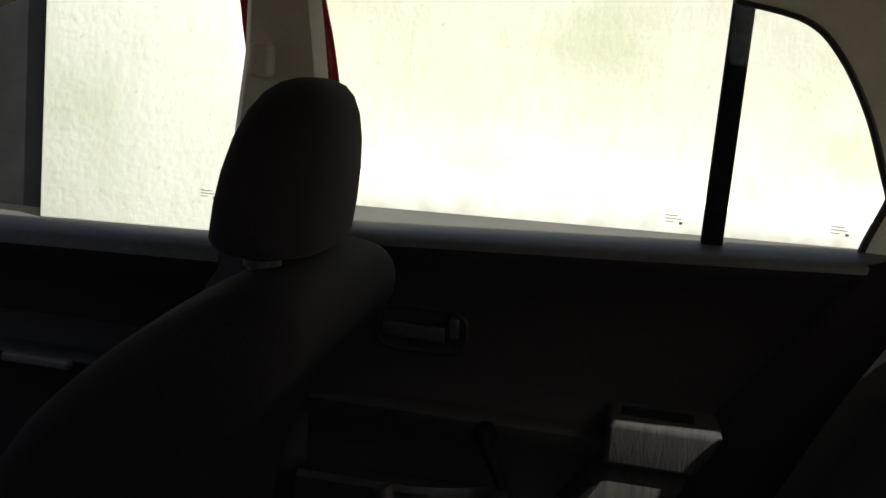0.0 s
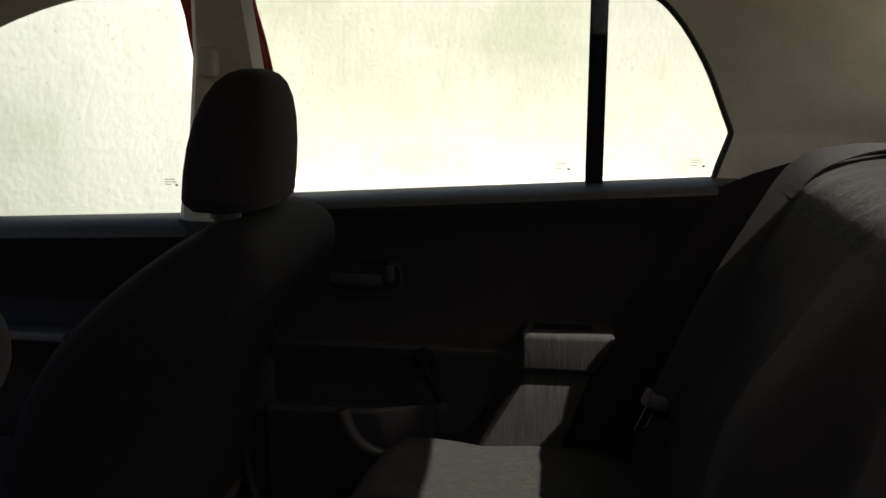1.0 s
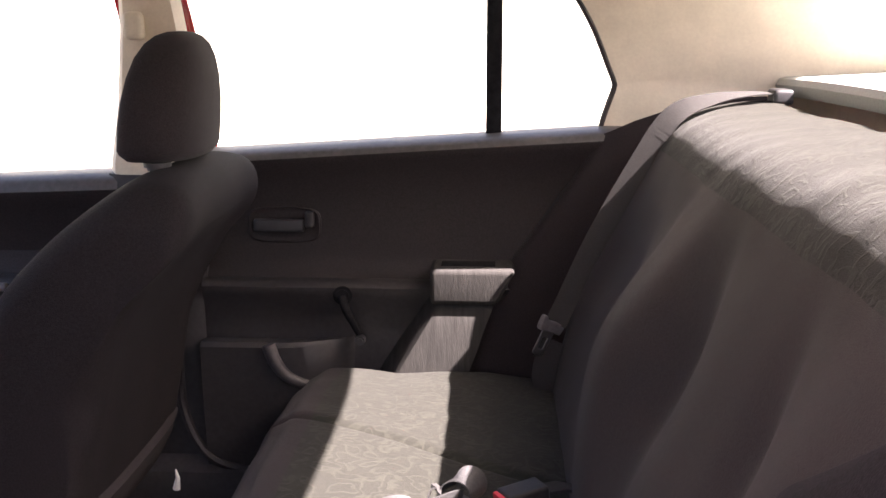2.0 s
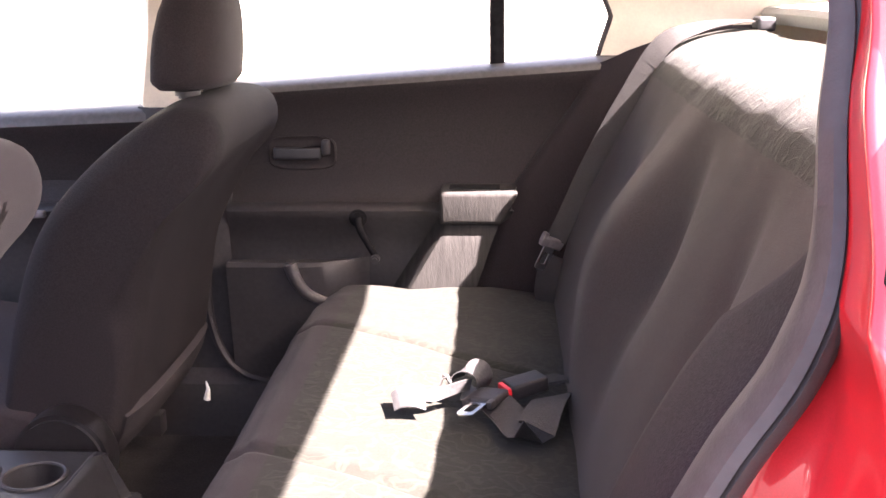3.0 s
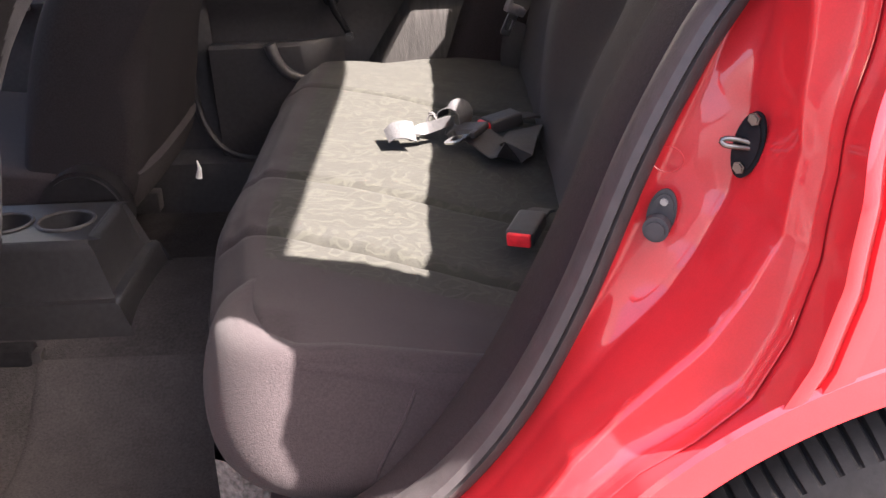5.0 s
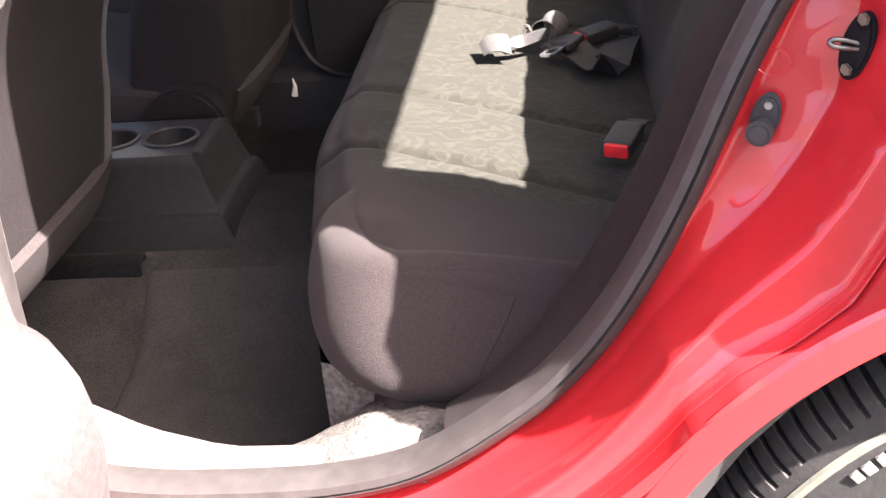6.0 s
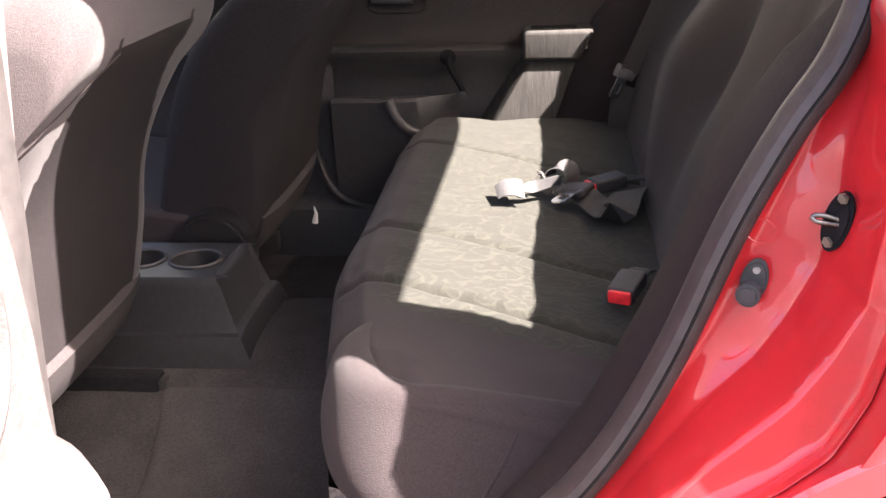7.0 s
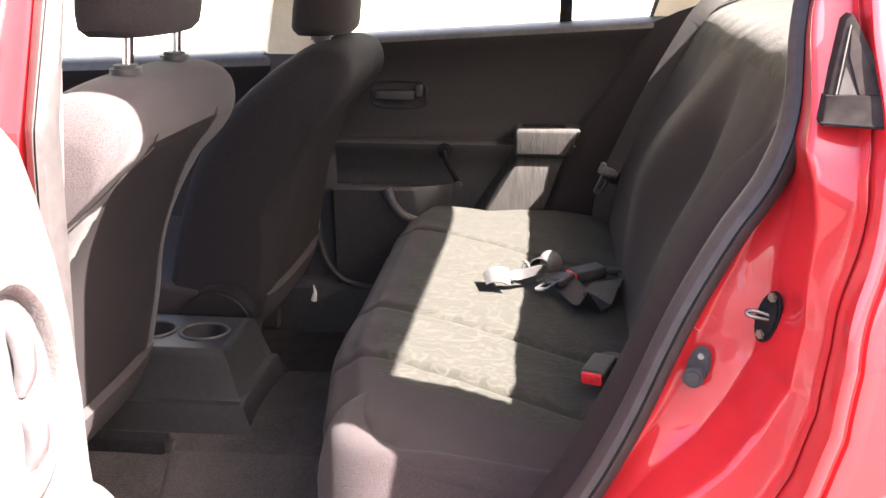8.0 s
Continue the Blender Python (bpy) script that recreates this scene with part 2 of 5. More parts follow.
# ---- mesh helpers ----
def finish(name, bm, mat, angle=40):
    bmesh.ops.remove_doubles(bm, verts=bm.verts, dist=1e-5)
    bmesh.ops.recalc_face_normals(bm, faces=bm.faces)
    me = bpy.data.meshes.new(name)
    bm.to_mesh(me)
    bm.free()
    me.materials.append(mat)
    me.shade_smooth()
    me.set_sharp_from_angle(angle=radians(angle))
    return me


def part(name, bm, mat, parent=None, label="", angle=40):
    ob = new(name, finish(name, bm, mat, angle))
    if parent is not None:
        ob.parent = parent
        ob.matrix_parent_inverse = parent.matrix_world.inverted()
    if label:
        tagged(ob, label=label)
    return ob


def thing(name, label, category, group="", kind="", at=(0, 0, 0)):
    ob = new(name)
    ob.location = at
    ob.empty_display_size = 0.05
    ob.matrix_world = Matrix.Translation(at)
    return tagged(ob, label, category, group, kind)


def grid(rows, close_u=False, close_v=False, caps=False):
    """A skin over rows of points; close_u joins each row's ends, close_v the first and last rows."""
    bm = bmesh.new()
    vs = [[bm.verts.new(p) for p in r] for r in rows]
    n, k = len(vs), len(vs[0])
    for i in range(n if close_v else n - 1):
        for j in range(k if close_u else k - 1):
            a, b = vs[i], vs[(i + 1) % n]
            bm.faces.new((a[j], a[(j + 1) % k], b[(j + 1) % k], b[j]))
    if caps:
        bm.faces.new(vs[0])
        bm.faces.new(vs[-1])
    return bm


def smooth(points, n, closed=False):
    """n points evenly spread along a Catmull-Rom curve through the points."""
    pts = [Vector(p) for p in points]
    k = len(pts)
    dense = []
    for i in range(k if closed else k - 1):
        p = [pts[(i + d) % k] if closed else pts[min(max(i + d, 0), k - 1)] for d in (-1, 0, 1, 2)]
        for s in range(16):
            t = s / 16
            dense.append(0.5 * (2 * p[1] + (p[2] - p[0]) * t + (2 * p[0] - 5 * p[1] + 4 * p[2] - p[3]) * t * t + (3 * p[1] - p[0] - 3 * p[2] + p[3]) * t ** 3))
    dense.append(pts[0] if closed else pts[-1])
    run = [0.0]
    for a, b in zip(dense, dense[1:]):
        run.append(run[-1] + (b - a).length)
    out, j = [], 0
    for i in range(n):
        d = run[-1] * i / (n if closed else n - 1)
        while j < len(run) - 2 and run[j + 1] < d:
            j += 1
        f = (d - run[j]) / max(run[j + 1] - run[j], 1e-9)
        out.append(dense[j].lerp(dense[j + 1], min(max(f, 0), 1)))
    return out


def spline(points, k):
    """Catmull-Rom with k even steps between each two points."""
    pts = [Vector(p) for p in points]
    out = []
    for i in range(len(pts) - 1):
        p = [pts[min(max(i + d, 0), len(pts) - 1)] for d in (-1, 0, 1, 2)]
        for s in range(k):
            t = s / k
            out.append(0.5 * (2 * p[1] + (p[2] - p[0]) * t + (2 * p[0] - 5 * p[1] + 4 * p[2] - p[3]) * t * t + (3 * p[1] - p[0] - 3 * p[2] + p[3]) * t ** 3))
    return out + [pts[-1]]


def box(x0, x1, y0, y1, z0, z1, bevel=0.004, seg=2, taper=None):
    bm = bmesh.new()
    bmesh.ops.create_cube(bm, size=1)
    for v in bm.verts:
        top = v.co.z > 0
        v.co = Vector(((x0 + x1) / 2 + v.co.x * (x1 - x0), (y0 + y1) / 2 + v.co.y * (y1 - y0), (z0 + z1) / 2 + v.co.z * (z1 - z0)))
        if taper and top:
            v.co.x = (x0 + x1) / 2 + (v.co.x - (x0 + x1) / 2) * taper[0]
            v.co.y = (y0 + y1) / 2 + (v.co.y - (y0 + y1) / 2) * taper[1]
    if bevel:
        bmesh.ops.bevel(bm, geom=bm.edges[:] + bm.verts[:], offset=bevel, segments=seg, profile=0.6, affect="EDGES")
    return bm


def tube(path, radius, sides=10, closed=False, flat=1.0):
    pts = [Vector(p) for p in path]
    rows, side = [], None
    for i, p in enumerate(pts):
        a = pts[(i - 1) % len(pts)] if closed or i else p
        b = pts[(i + 1) % len(pts)] if closed or i < len(pts) - 1 else p
        d = (b - a).normalized()
        if side is None:
            side = d.orthogonal().normalized()
        side = (side - d * side.dot(d)).normalized()
        up = d.cross(side)
        r = radius(i / (len(pts) - 1)) if callable(radius) else radius
        rows.append([p + side * r * math.cos(2 * math.pi * k / sides) + up * r * flat * math.sin(2 * math.pi * k / sides) for k in range(sides)])
    return grid(rows, close_u=True, close_v=closed, caps=not closed)


def ribbon(path, across, width, thick=0.0016):
    """A flat strap along a path; across: its width direction, one for all or one a point."""
    pts = [Vector(p) for p in path]
    rows = []
    for i, p in enumerate(pts):
        d = (pts[min(i + 1, len(pts) - 1)] - pts[max(i - 1, 0)]).normalized()
        w = Vector(across[i] if isinstance(across, list) else across)
        w = (w - d * w.dot(d)).normalized()
        u = d.cross(w) * thick / 2
        w = w * width / 2
        rows.append([p + w + u, p - w + u, p - w - u, p + w - u])
    return grid(rows, close_u=True, caps=True)


def disc(centre, axis, radius, depth, seg=24, bevel=0.003, axes=(1, 1)):
    bm = bmesh.new()
    bmesh.ops.create_cone(bm, cap_ends=True, segments=seg, radius1=radius, radius2=radius, depth=depth)
    if bevel:
        bmesh.ops.bevel(bm, geom=[e for e in bm.edges if abs(e.verts[0].co.z - e.verts[1].co.z) < 1e-6], offset=bevel, segments=2, affect="EDGES")
    q = Vector(axis).to_track_quat("Z", "Y").to_matrix().to_4x4()
    bmesh.ops.transform(bm, matrix=Matrix.Translation(centre) @ q @ Matrix.Diagonal((axes[0], axes[1], 1, 1)), verts=bm.verts)
    return bm


def join(*meshes):
    out = bmesh.new()
    for b in meshes:
        me = bpy.data.meshes.new("piece")
        b.to_mesh(me)
        b.free()
        out.from_mesh(me)
        bpy.data.meshes.remove(me)
    return out


def join_copy(*meshes):
    return join(*[b.copy() for b in meshes])


def pillow(profile, y0, y1, round_end=0.06, stations=28, n=64, swell=None, dents=()):
    """A padded form: an xz outline carried along y, drawn in at both ends; swell(x, y, z) moves the skin."""
    ring = smooth([(x, 0, z) for x, z in profile], n, closed=True)
    mid = sum(ring, Vector()) / n
    rows = []
    stops = []
    for i in range(7):
        a = i / 6 * math.pi / 2
        stops.append((y0 + round_end * (1 - math.cos(a)), math.sin(a)))
    inner = [y0 + round_end + (y1 - y0 - 2 * round_end) * i / stations for i in range(1, stations)]
    for d in dents:
        inner += [d - 0.008, d - 0.003, d, d + 0.003, d + 0.008]
    stops += [(y, 1.0) for y in sorted(inner)]
    for i in range(7):
        a = (6 - i) / 6 * math.pi / 2
        stops.append((y1 - round_end * (1 - math.cos(a)), math.sin(a)))
    for y, s in stops:
        row = []
        for p in ring:
            out = p - mid
            k = max(out.length - round_end * (1 - s), out.length * 0.05) / max(out.length, 1e-6)
            q = mid + out * k
            q.y = y
            if swell:
                q = q + swell(q.x, y, q.z)
            row.append(q)
        rows.append(row)
    return grid(rows, close_u=True, caps=True)


# ---- setting: ground, wall, gate ----
GROUND_Z = 0.10
def ground_sheet():
    rows = []
    for i in range(41):
        y = -40 + i * 2.0
        rows.append([(-60 + j * 3.0, y, GROUND_Z) for j in range(41)])
    return grid(rows)


ground = part("ground", ground_sheet(), GROUND)
tagged(ground, "worn sunlit dark grey yard surface the car stands on", "ground", kind="structure")
pavement = part("pavement", box(-30, 30, 7.35, 8.0, GROUND_Z - 0.02, GROUND_Z + 0.21, 0.02), KERB)
pavement.matrix_world = pose(-1.0, 7.9, 0, 0, 0, 13) @ pose(1.0, -8.0, 0)
tagged(pavement, "pale sunlit raised pavement along the concrete wall", "pavement", kind="structure")


def yard_wall():
    """A rough cast wall, slightly uneven along its length."""
    rows = []
    for k in range(61):
        z = GROUND_Z + 3.6 * k / 60
        rows.append([(-30 + 60 * i / 400, 8.0 + 0.012 * noise.noise(Vector((i * 0.35, z * 1.2, 1))) + 0.006 * noise.noise(Vector((i * 1.3, z * 5, 7))), z) for i in range(401)])
    return join(grid(rows), box(-30, 30, 8.04, 8.25, GROUND_Z, GROUND_Z + 3.6, 0.01, 1))


WALL_YAW = pose(-1.0, 7.9, 0, 0, 0, 13) @ pose(1.0, -8.0, 0)
wall = part("wall_north", yard_wall(), WALL)
wall.matrix_world = WALL_YAW
tagged(wall, "pale greenish cream rough plastered yard wall with streaks", "wall", kind="structure")
# unseen walls added to block horizon sky mirrored in the red paint
for side, (x0, x1, y0, y1) in (("screen_wall_south", (-16.0, 14.0, -9.2, -9.0)), ("screen_wall_west", (-16.2, -16.0, -9.2, 4.0)), ("screen_wall_east", (14.0, 14.2, -9.2, 11.0))):
    other = part(side, box(x0, x1, y0, y1, GROUND_Z, GROUND_Z + 2.2, 0.012), SCREEN_PLASTER)
    tagged(other, "unseen plain wall added around the yard to cut horizon light and reflections", "wall", kind="structure")
pier = part("wall_pier", box(-3.42, -2.02, 5.0, 5.35, GROUND_Z, 3.5, 0.012), PLASTER)
pier.matrix_world = pose(-3.42, 5.0, 0, 0, 0, 13) @ pose(3.42, -5.0, 0)
tagged(pier, "smooth pale plastered gate pier in the yard", "wall", kind="structure")
gate = thing("gate", "dark closed steel gate beside the plastered pier", "gate", at=(-4.2, 5.1, GROUND_Z))
for k in range(2):
    part("gate_leaf", box(-5.0 + k * 0.79, -4.22 + k * 0.79, 5.06, 5.11, GROUND_Z + 0.04, 3.2, 0.01), GATE, gate)
part("gate_post", box(-3.43, -3.405, 5.02, 5.10, GROUND_Z, 3.3, 0.004), GATE_RED, gate, "thin dull red gate post")

# ---- car shell ----
def opening_y(z):
    """How far out the door flange stands at a height, on the near side (negative y)."""
    return -0.72 + 0.07 * (z - 0.82) + max(z - 1.0, 0) * 0.29


def outer_y(x, z):
    """The outer skin of the body side, near side."""
    y = -0.840 - 0.011 * math.exp(-((z - 0.78) / 0.16) ** 2) + 0.024 * min(max((z - 0.86) / 0.14, 0), 1)
    if z < 0.55:
        y += (0.55 - z) * 0.22
    if z > 1.0:
        y += min(z - 1.0, 0.15) * 0.68 + max(z - 1.15, 0) * 0.42
    if x > 0.75:
        y += (x - 0.75) ** 2 * 0.35
    return y


ARCH = (0.347, 0.418, 0.341)
DOOR_LOOP = smooth([(x, 0, z) for x, z in (
    (-0.452, 0.66), (-0.445, 0.575), (-0.415, 0.53), (-0.36, 0.516), (-0.28, 0.514), (-0.197, 0.519), (-0.127, 0.537), (-0.06, 0.578),
    (-0.013, 0.618), (0.031, 0.675), (0.071, 0.751), (0.110, 0.846), (0.145, 0.915), (0.176, 0.965), (0.195, 1.021), (0.200, 1.083),
    (0.206, 1.140), (0.194, 1.205), (0.155, 1.268), (0.085, 1.315), (-0.04, 1.335), (-0.22, 1.342), (-0.38, 1.338), (-0.435, 1.31), (-0.452, 1.24), (-0.454, 1.05), (-0.453, 0.85))], 420, closed=True)


def loop_normals(loop):
    out = []
    n = len(loop)
    for i in range(n):
        d = loop[(i + 5) % n] - loop[i - 5]
        v = Vector((d.z, 0, -d.x)).normalized()
        out.append(v)
    mid = sum(loop, Vector()) / n
    if sum(v.dot(p - mid) for v, p in zip(out, loop)) < 0:
        out = [-v for v in out]
    return out


NORMALS = loop_normals(DOOR_LOOP)


def taper(z, table):
    return float(np.interp(z, [a for a, b in table], [b for a, b in table]))


# how far the jamb's inner ridge and the door cut stand off the flange, by height
RIDGE = ((0.60, 0.016), (0.68, 0.018), (0.72, 0.030), (0.745, 0.042), (0.775, 0.058), (0.81, 0.068), (0.85, 0.072), (0.90, 0.055), (0.94, 0.030), (1.0, -0.012), (1.10, -0.014), (1.25, 0.0), (1.33, 0.006))
EDGE = ((0.60, 0.034), (0.67, 0.040), (0.70, 0.052), (0.73, 0.076), (0.76, 0.094), (0.80, 0.098), (0.85, 0.092), (0.90, 0.074), (0.94, 0.056), (1.0, 0.034), (1.06, 0.026), (1.12, 0.018), (1.33, 0.020))


def ring(a, b, dy, skin=False, shift=0.0):
    """One loop round the door opening: a of the way to the ridge, then b of the way on to the cut."""
    row = []
    for p, v in zip(DOOR_LOOP, NORMALS):
        front = min(max((-0.25 - p.x) / 0.15, 0), 1)
        r = taper(p.z, RIDGE) * (1 - front) + 0.010 * front
        e = taper(p.z, EDGE) * (1 - front) + 0.034 * front
        q = p + v * (a * r + b * (e - r) + shift)
        deep = 1 - 0.62 * min(max((p.z - 0.98) / 0.17, 0), 1)
        q.y = outer_y(q.x, q.z) if skin else opening_y(p.z) + dy * deep
        row.append(q)
    return row


car_body = thing("car_body", "glossy red four-door saloon body with the rear door opened", "car", at=(0, 0, GROUND_Z))
JAMB = ((0, 0, 0.03, -0.004), (0, 0, 0.0, 0.0), (0.08, 0, 0.005, 0), (0.2, 0, 0.008, 0), (0.5, 0, -0.001, 0), (0.70, 0, -0.008, 0), (0.77, 0, -0.013, 0), (0.82, 0, -0.022, 0), (0.92, 0, -0.046, 0), (0.97, 0, -0.060, 0), (1.0, 0.0, -0.068, 0), (1.0, 0.07, -0.0725, 0), (1, 0.16, -0.074, 0),
        (1, 0.45, -0.077, 0), (1, 0.72, -0.081, 0), (1, 0.80, -0.084, 0), (1, 0.85, -0.092, 0), (1, 0.89, -0.097, 0), (1, 0.915, -0.093, 0), (1, 0.95, -0.098, 0))
def skin_ring(shift, proud):
    """A loop on the outer skin outside the door cut, kept clear of the wheel arch."""
    row = []
    for q in ring(1, 1, 0, True, shift):
        dx, dz = q.x - ARCH[0], q.z - ARCH[1]
        r = math.hypot(dx, dz)
        if r < ARCH[2] + 0.006:
            q = Vector((ARCH[0] + dx / r * (ARCH[2] + 0.006), 0, ARCH[1] + dz / r * (ARCH[2] + 0.006)))
        q.y = outer_y(q.x, q.z) - proud
        row.append(q)
    return row


loops = [ring(a, b, dy, False, sh) for a, b, dy, sh in JAMB] + [ring(1, 1, 0, True)]
columns = [spline([r[k] for r in loops], 4) for k in range(len(DOOR_LOOP))]
lips = [skin_ring(0.003, 0.0012), skin_ring(0.007, 0.0016), skin_ring(0.009, 0.0010), skin_ring(0.0105, -0.0035), skin_ring(0.013, -0.0035), skin_ring(0.0145, 0.0012), skin_ring(0.017, 0.0016), skin_ring(0.022, 0.0014), skin_ring(0.027, 0.0012), skin_ring(0.029, -0.003)]
jamb = grid([[c[k] for c in columns] for k in range(len(columns[0]))] + lips, close_u=True)
part("door_jamb", jamb, PAINT, car_body, "glossy red stepped door jamb")


def body_side(sign, holes, arch=True, x0=-1.75, x1=1.42, step=0.011):
    """The outer side skin with openings cut out; each opening is a closed loop of xz points."""
    nx, nz = int((x1 - x0) / step), int((1.3751 - 0.30) / step)
    polys = [[(p.x, p.z) for p in h] for h in holes]
    spans = [(min(p[0] for p in q), max(p[0] for p in q), min(p[1] for p in q), max(p[1] for p in q)) for q in polys]

    def inside(x, z, poly):
        c = False
        for (xa, za), (xb, zb) in zip(poly, poly[1:] + poly[:1]):
            if (za > z) != (zb > z) and x < (xb - xa) * (z - za) / (zb - za) + xa:
                c = not c
        return c

    def keep(x, z):
        if arch and math.hypot(x - ARCH[0], z - ARCH[1]) < ARCH[2] + 0.010:
            return False
        if z > 1.05 and x > 0.44 + (1.40 - z) * 1.60:
            return False
        if z > 1.02 and x < -1.05 - (1.40 - z) * 1.75:
            return False
        return not any(b[0] < x < b[1] and b[2] < z < b[3] and inside(x, z, q) for q, b in zip(polys, spans))

    bm = bmesh.new()
    vs = {}
    for i in range(nx):
        for j in range(nz):
            cx, cz = x0 + (i + 0.5) * step, 0.30 + (j + 0.5) * step
            if keep(cx, cz):
                quad = []
                for di, dj in ((0, 0), (1, 0), (1, 1), (0, 1)):
                    key = (i + di, j + dj)
                    if key not in vs:
                        vs[key] = bm.verts.new((x0 + key[0] * step, 0, 0.30 + key[1] * step))
                    quad.append(vs[key])
                bm.faces.new(quad)
    lines = []
    for q in polys:
        for a, b in zip(q, q[1:] + q[:1]):
            lines.append((a, b))
    for v in bm.verts:
        if not v.is_boundary:
            continue
        x, z = v.co.x, v.co.z
        best, at = step * 2.4, None
        for (xa, za), (xb, zb) in lines:
            l2 = (xb - xa) ** 2 + (zb - za) ** 2
            t = min(max(((x - xa) * (xb - xa) + (z - za) * (zb - za)) / max(l2, 1e-12), 0), 1)
            px, pz = xa + t * (xb - xa), za + t * (zb - za)
            d = math.hypot(px - x, pz - z)
            if d < best:
                best, at = d, (px, pz)
        if at:
            v.co.x, v.co.z = at
    for v in bm.verts:
        v.co.y = -sign * outer_y(v.co.x, v.co.z) * -1 if sign > 0 else outer_y(v.co.x, v.co.z)
        if sign > 0:
            v.co.y = -outer_y(v.co.x, v.co.z)
    return bm


FRONT_WINDOW = smooth([(x, 0, z) for x, z in ((-0.612, 0.915), (-0.95, 0.895), (-1.25, 0.885), (-1.50, 0.905), (-1.30, 1.03), (-1.08, 1.145), (-0.92, 1.222), (-0.78, 1.268), (-0.625, 1.290), (-0.602, 1.2), (-0.606, 1.08))], 80, closed=True)
REAR_WINDOW = smooth([(x, 0, z) for x, z in ((-0.462, 0.930), (-0.25, 0.940), (0.0, 0.950), (0.185, 0.965), (0.222, 1.08), (0.165, 1.18), (0.122, 1.243), (0.078, 1.277), (0.0, 1.292), (-0.25, 1.30), (-0.45, 1.299), (-0.490, 1.283), (-0.481, 1.20), (-0.472, 1.10))], 110, closed=True)
CUT = [Vector((p.x, 0, p.z)) for p in skin_ring(0.021, 0)[::3]]
part("side_panel", body_side(-1, [CUT, FRONT_WINDOW], step=0.008), PAINT, car_body, "red quarter panel and sill")
part("side_panel", body_side(1, [REAR_WINDOW, FRONT_WINDOW]), PAINT, car_body, "red side panel with window openings")


def arch_lip(sign):
    rows = []
    for i in range(121):
        a = -0.35 + (math.pi + 0.7) * i / 120
        row = []
        for dr, dy in ((0.025, 0.002), (0.022, -0.0018), (0.006, -0.003), (0.0, -0.003), (-0.0025, 0.001), (-0.002, 0.012), (0.0, 0.03)):
            x, z = ARCH[0] + (ARCH[2] + dr) * math.cos(a), ARCH[1] + (ARCH[2] + dr) * math.sin(a)
            row.append((x, -sign * (outer_y(x, z) + dy), z))
        rows.append(row)
    return grid(rows)


part("arch_lip", arch_lip(-1), PAINT, car_body, "red rolled wheel arch lip")


def roof_skin(z_mid, z_side, y_side, x0, x1, n=24):
    rows = []
    for i in range(17):
        x = x0 + (x1 - x0) * i / 16
        u = (x - x0) / (x1 - x0)
        lift = 0.02 * math.sin(math.pi * u)
        rows.append([(x - 0.024 * u * abs(2 * j / n - 1) ** 3, y_side * (2 * j / n - 1), z_side + (z_mid - z_side) * (1 - abs(2 * j / n - 1) ** 3) + lift) for j in range(n + 1)])
    return rows


part("roof", grid(roof_skin(1.41, 1.368, 0.640, -1.06, 0.405)), PAINT, car_body, "red roof")
part("headliner", grid(roof_skin(1.358, 1.330, 0.625, -1.06, 0.388)), HEADLINER, car_body, "beige cloth headliner")
part("boot_lid", grid([[(x, y, 1.055 - 0.03 * (x - 0.98) - 0.05 * (abs(y) / 0.75) ** 4) for y in [-0.74 + 1.48 * j / 20 for j in range(21)]] for x in [0.98 + 0.42 * i / 8 for i in range(9)]]), PAINT, car_body)
part("tail_panel", box(1.39, 1.43, -0.70, 0.70, 0.35, 1.05, 0.015), PAINT, car_body)
part("bonnet", grid([[(-1.72 - 0.95 * i / 10, -0.78 + 1.56 * j / 20, 0.90 - 0.16 * (i / 10) ** 2 - 0.05 * (abs(j / 10 - 1)) ** 4) for j in range(21)] for i in range(11)]), PAINT, car_body)
part("firewall", box(-1.74, -1.70, -0.80, 0.80, 0.30, 1.0, 0.01), PLASTIC, car_body)
part("underbody", box(-1.72, 1.40, -0.78, 0.78, 0.28, 0.31, 0.005), PLASTIC, car_body)
part("rear_bulkhead", box(0.50, 0.52, -0.66, 0.66, 0.31, 1.03, 0.004), PLASTIC, car_body)


def pane(rows, name="pane", label="clear window glass"):
    ob = part(name, grid(rows), GLASS, car_body, label)
    ob.visible_shadow = False
    return ob


def loop_pane(loop, sign, inset):
    bm = bmesh.new()
    vs = [bm.verts.new((p.x, -sign * -1 * (-(outer_y(p.x, p.z)) - inset) if sign > 0 else outer_y(p.x, p.z) + inset, p.z)) for p in loop]
    bm.faces.new(vs)
    bmesh.ops.triangulate(bm, faces=bm.faces[:])
    return bm


for loop, nm in ((REAR_WINDOW, "pane"), (FRONT_WINDOW, "pane")):
    g = part(nm, loop_pane([p * 1.0 for p in loop], 1, 0.035), GLASS, car_body, "clear side window glass")
    g.visible_shadow = False
g = part("pane", loop_pane(FRONT_WINDOW, -1, 0.035), GLASS, car_body, "clear side window glass")
g.visible_shadow = False
pane([[(x, y * (0.545 + 0.075 * (x - 0.42) / 0.54), 1.385 - (x - 0.42) * 0.565 - 0.025 * y * y) for y in [-1 + j / 8 for j in range(17)]] for x in [0.42 + 0.56 * i / 8 for i in range(9)]], label="clear sloping rear window glass")
pane([[(-1.06 - 0.66 * i / 8, (-1 + j / 8) * (0.60 + 0.12 * i / 8), 1.385 - 0.385 * i / 8) for j in range(17)] for i in range(9)], label="clear windscreen glass")

# inner trim of the far side: pillars and window surround
def far_y(z):
    return 0.70 - max(z - 1.0, 0) * 0.20


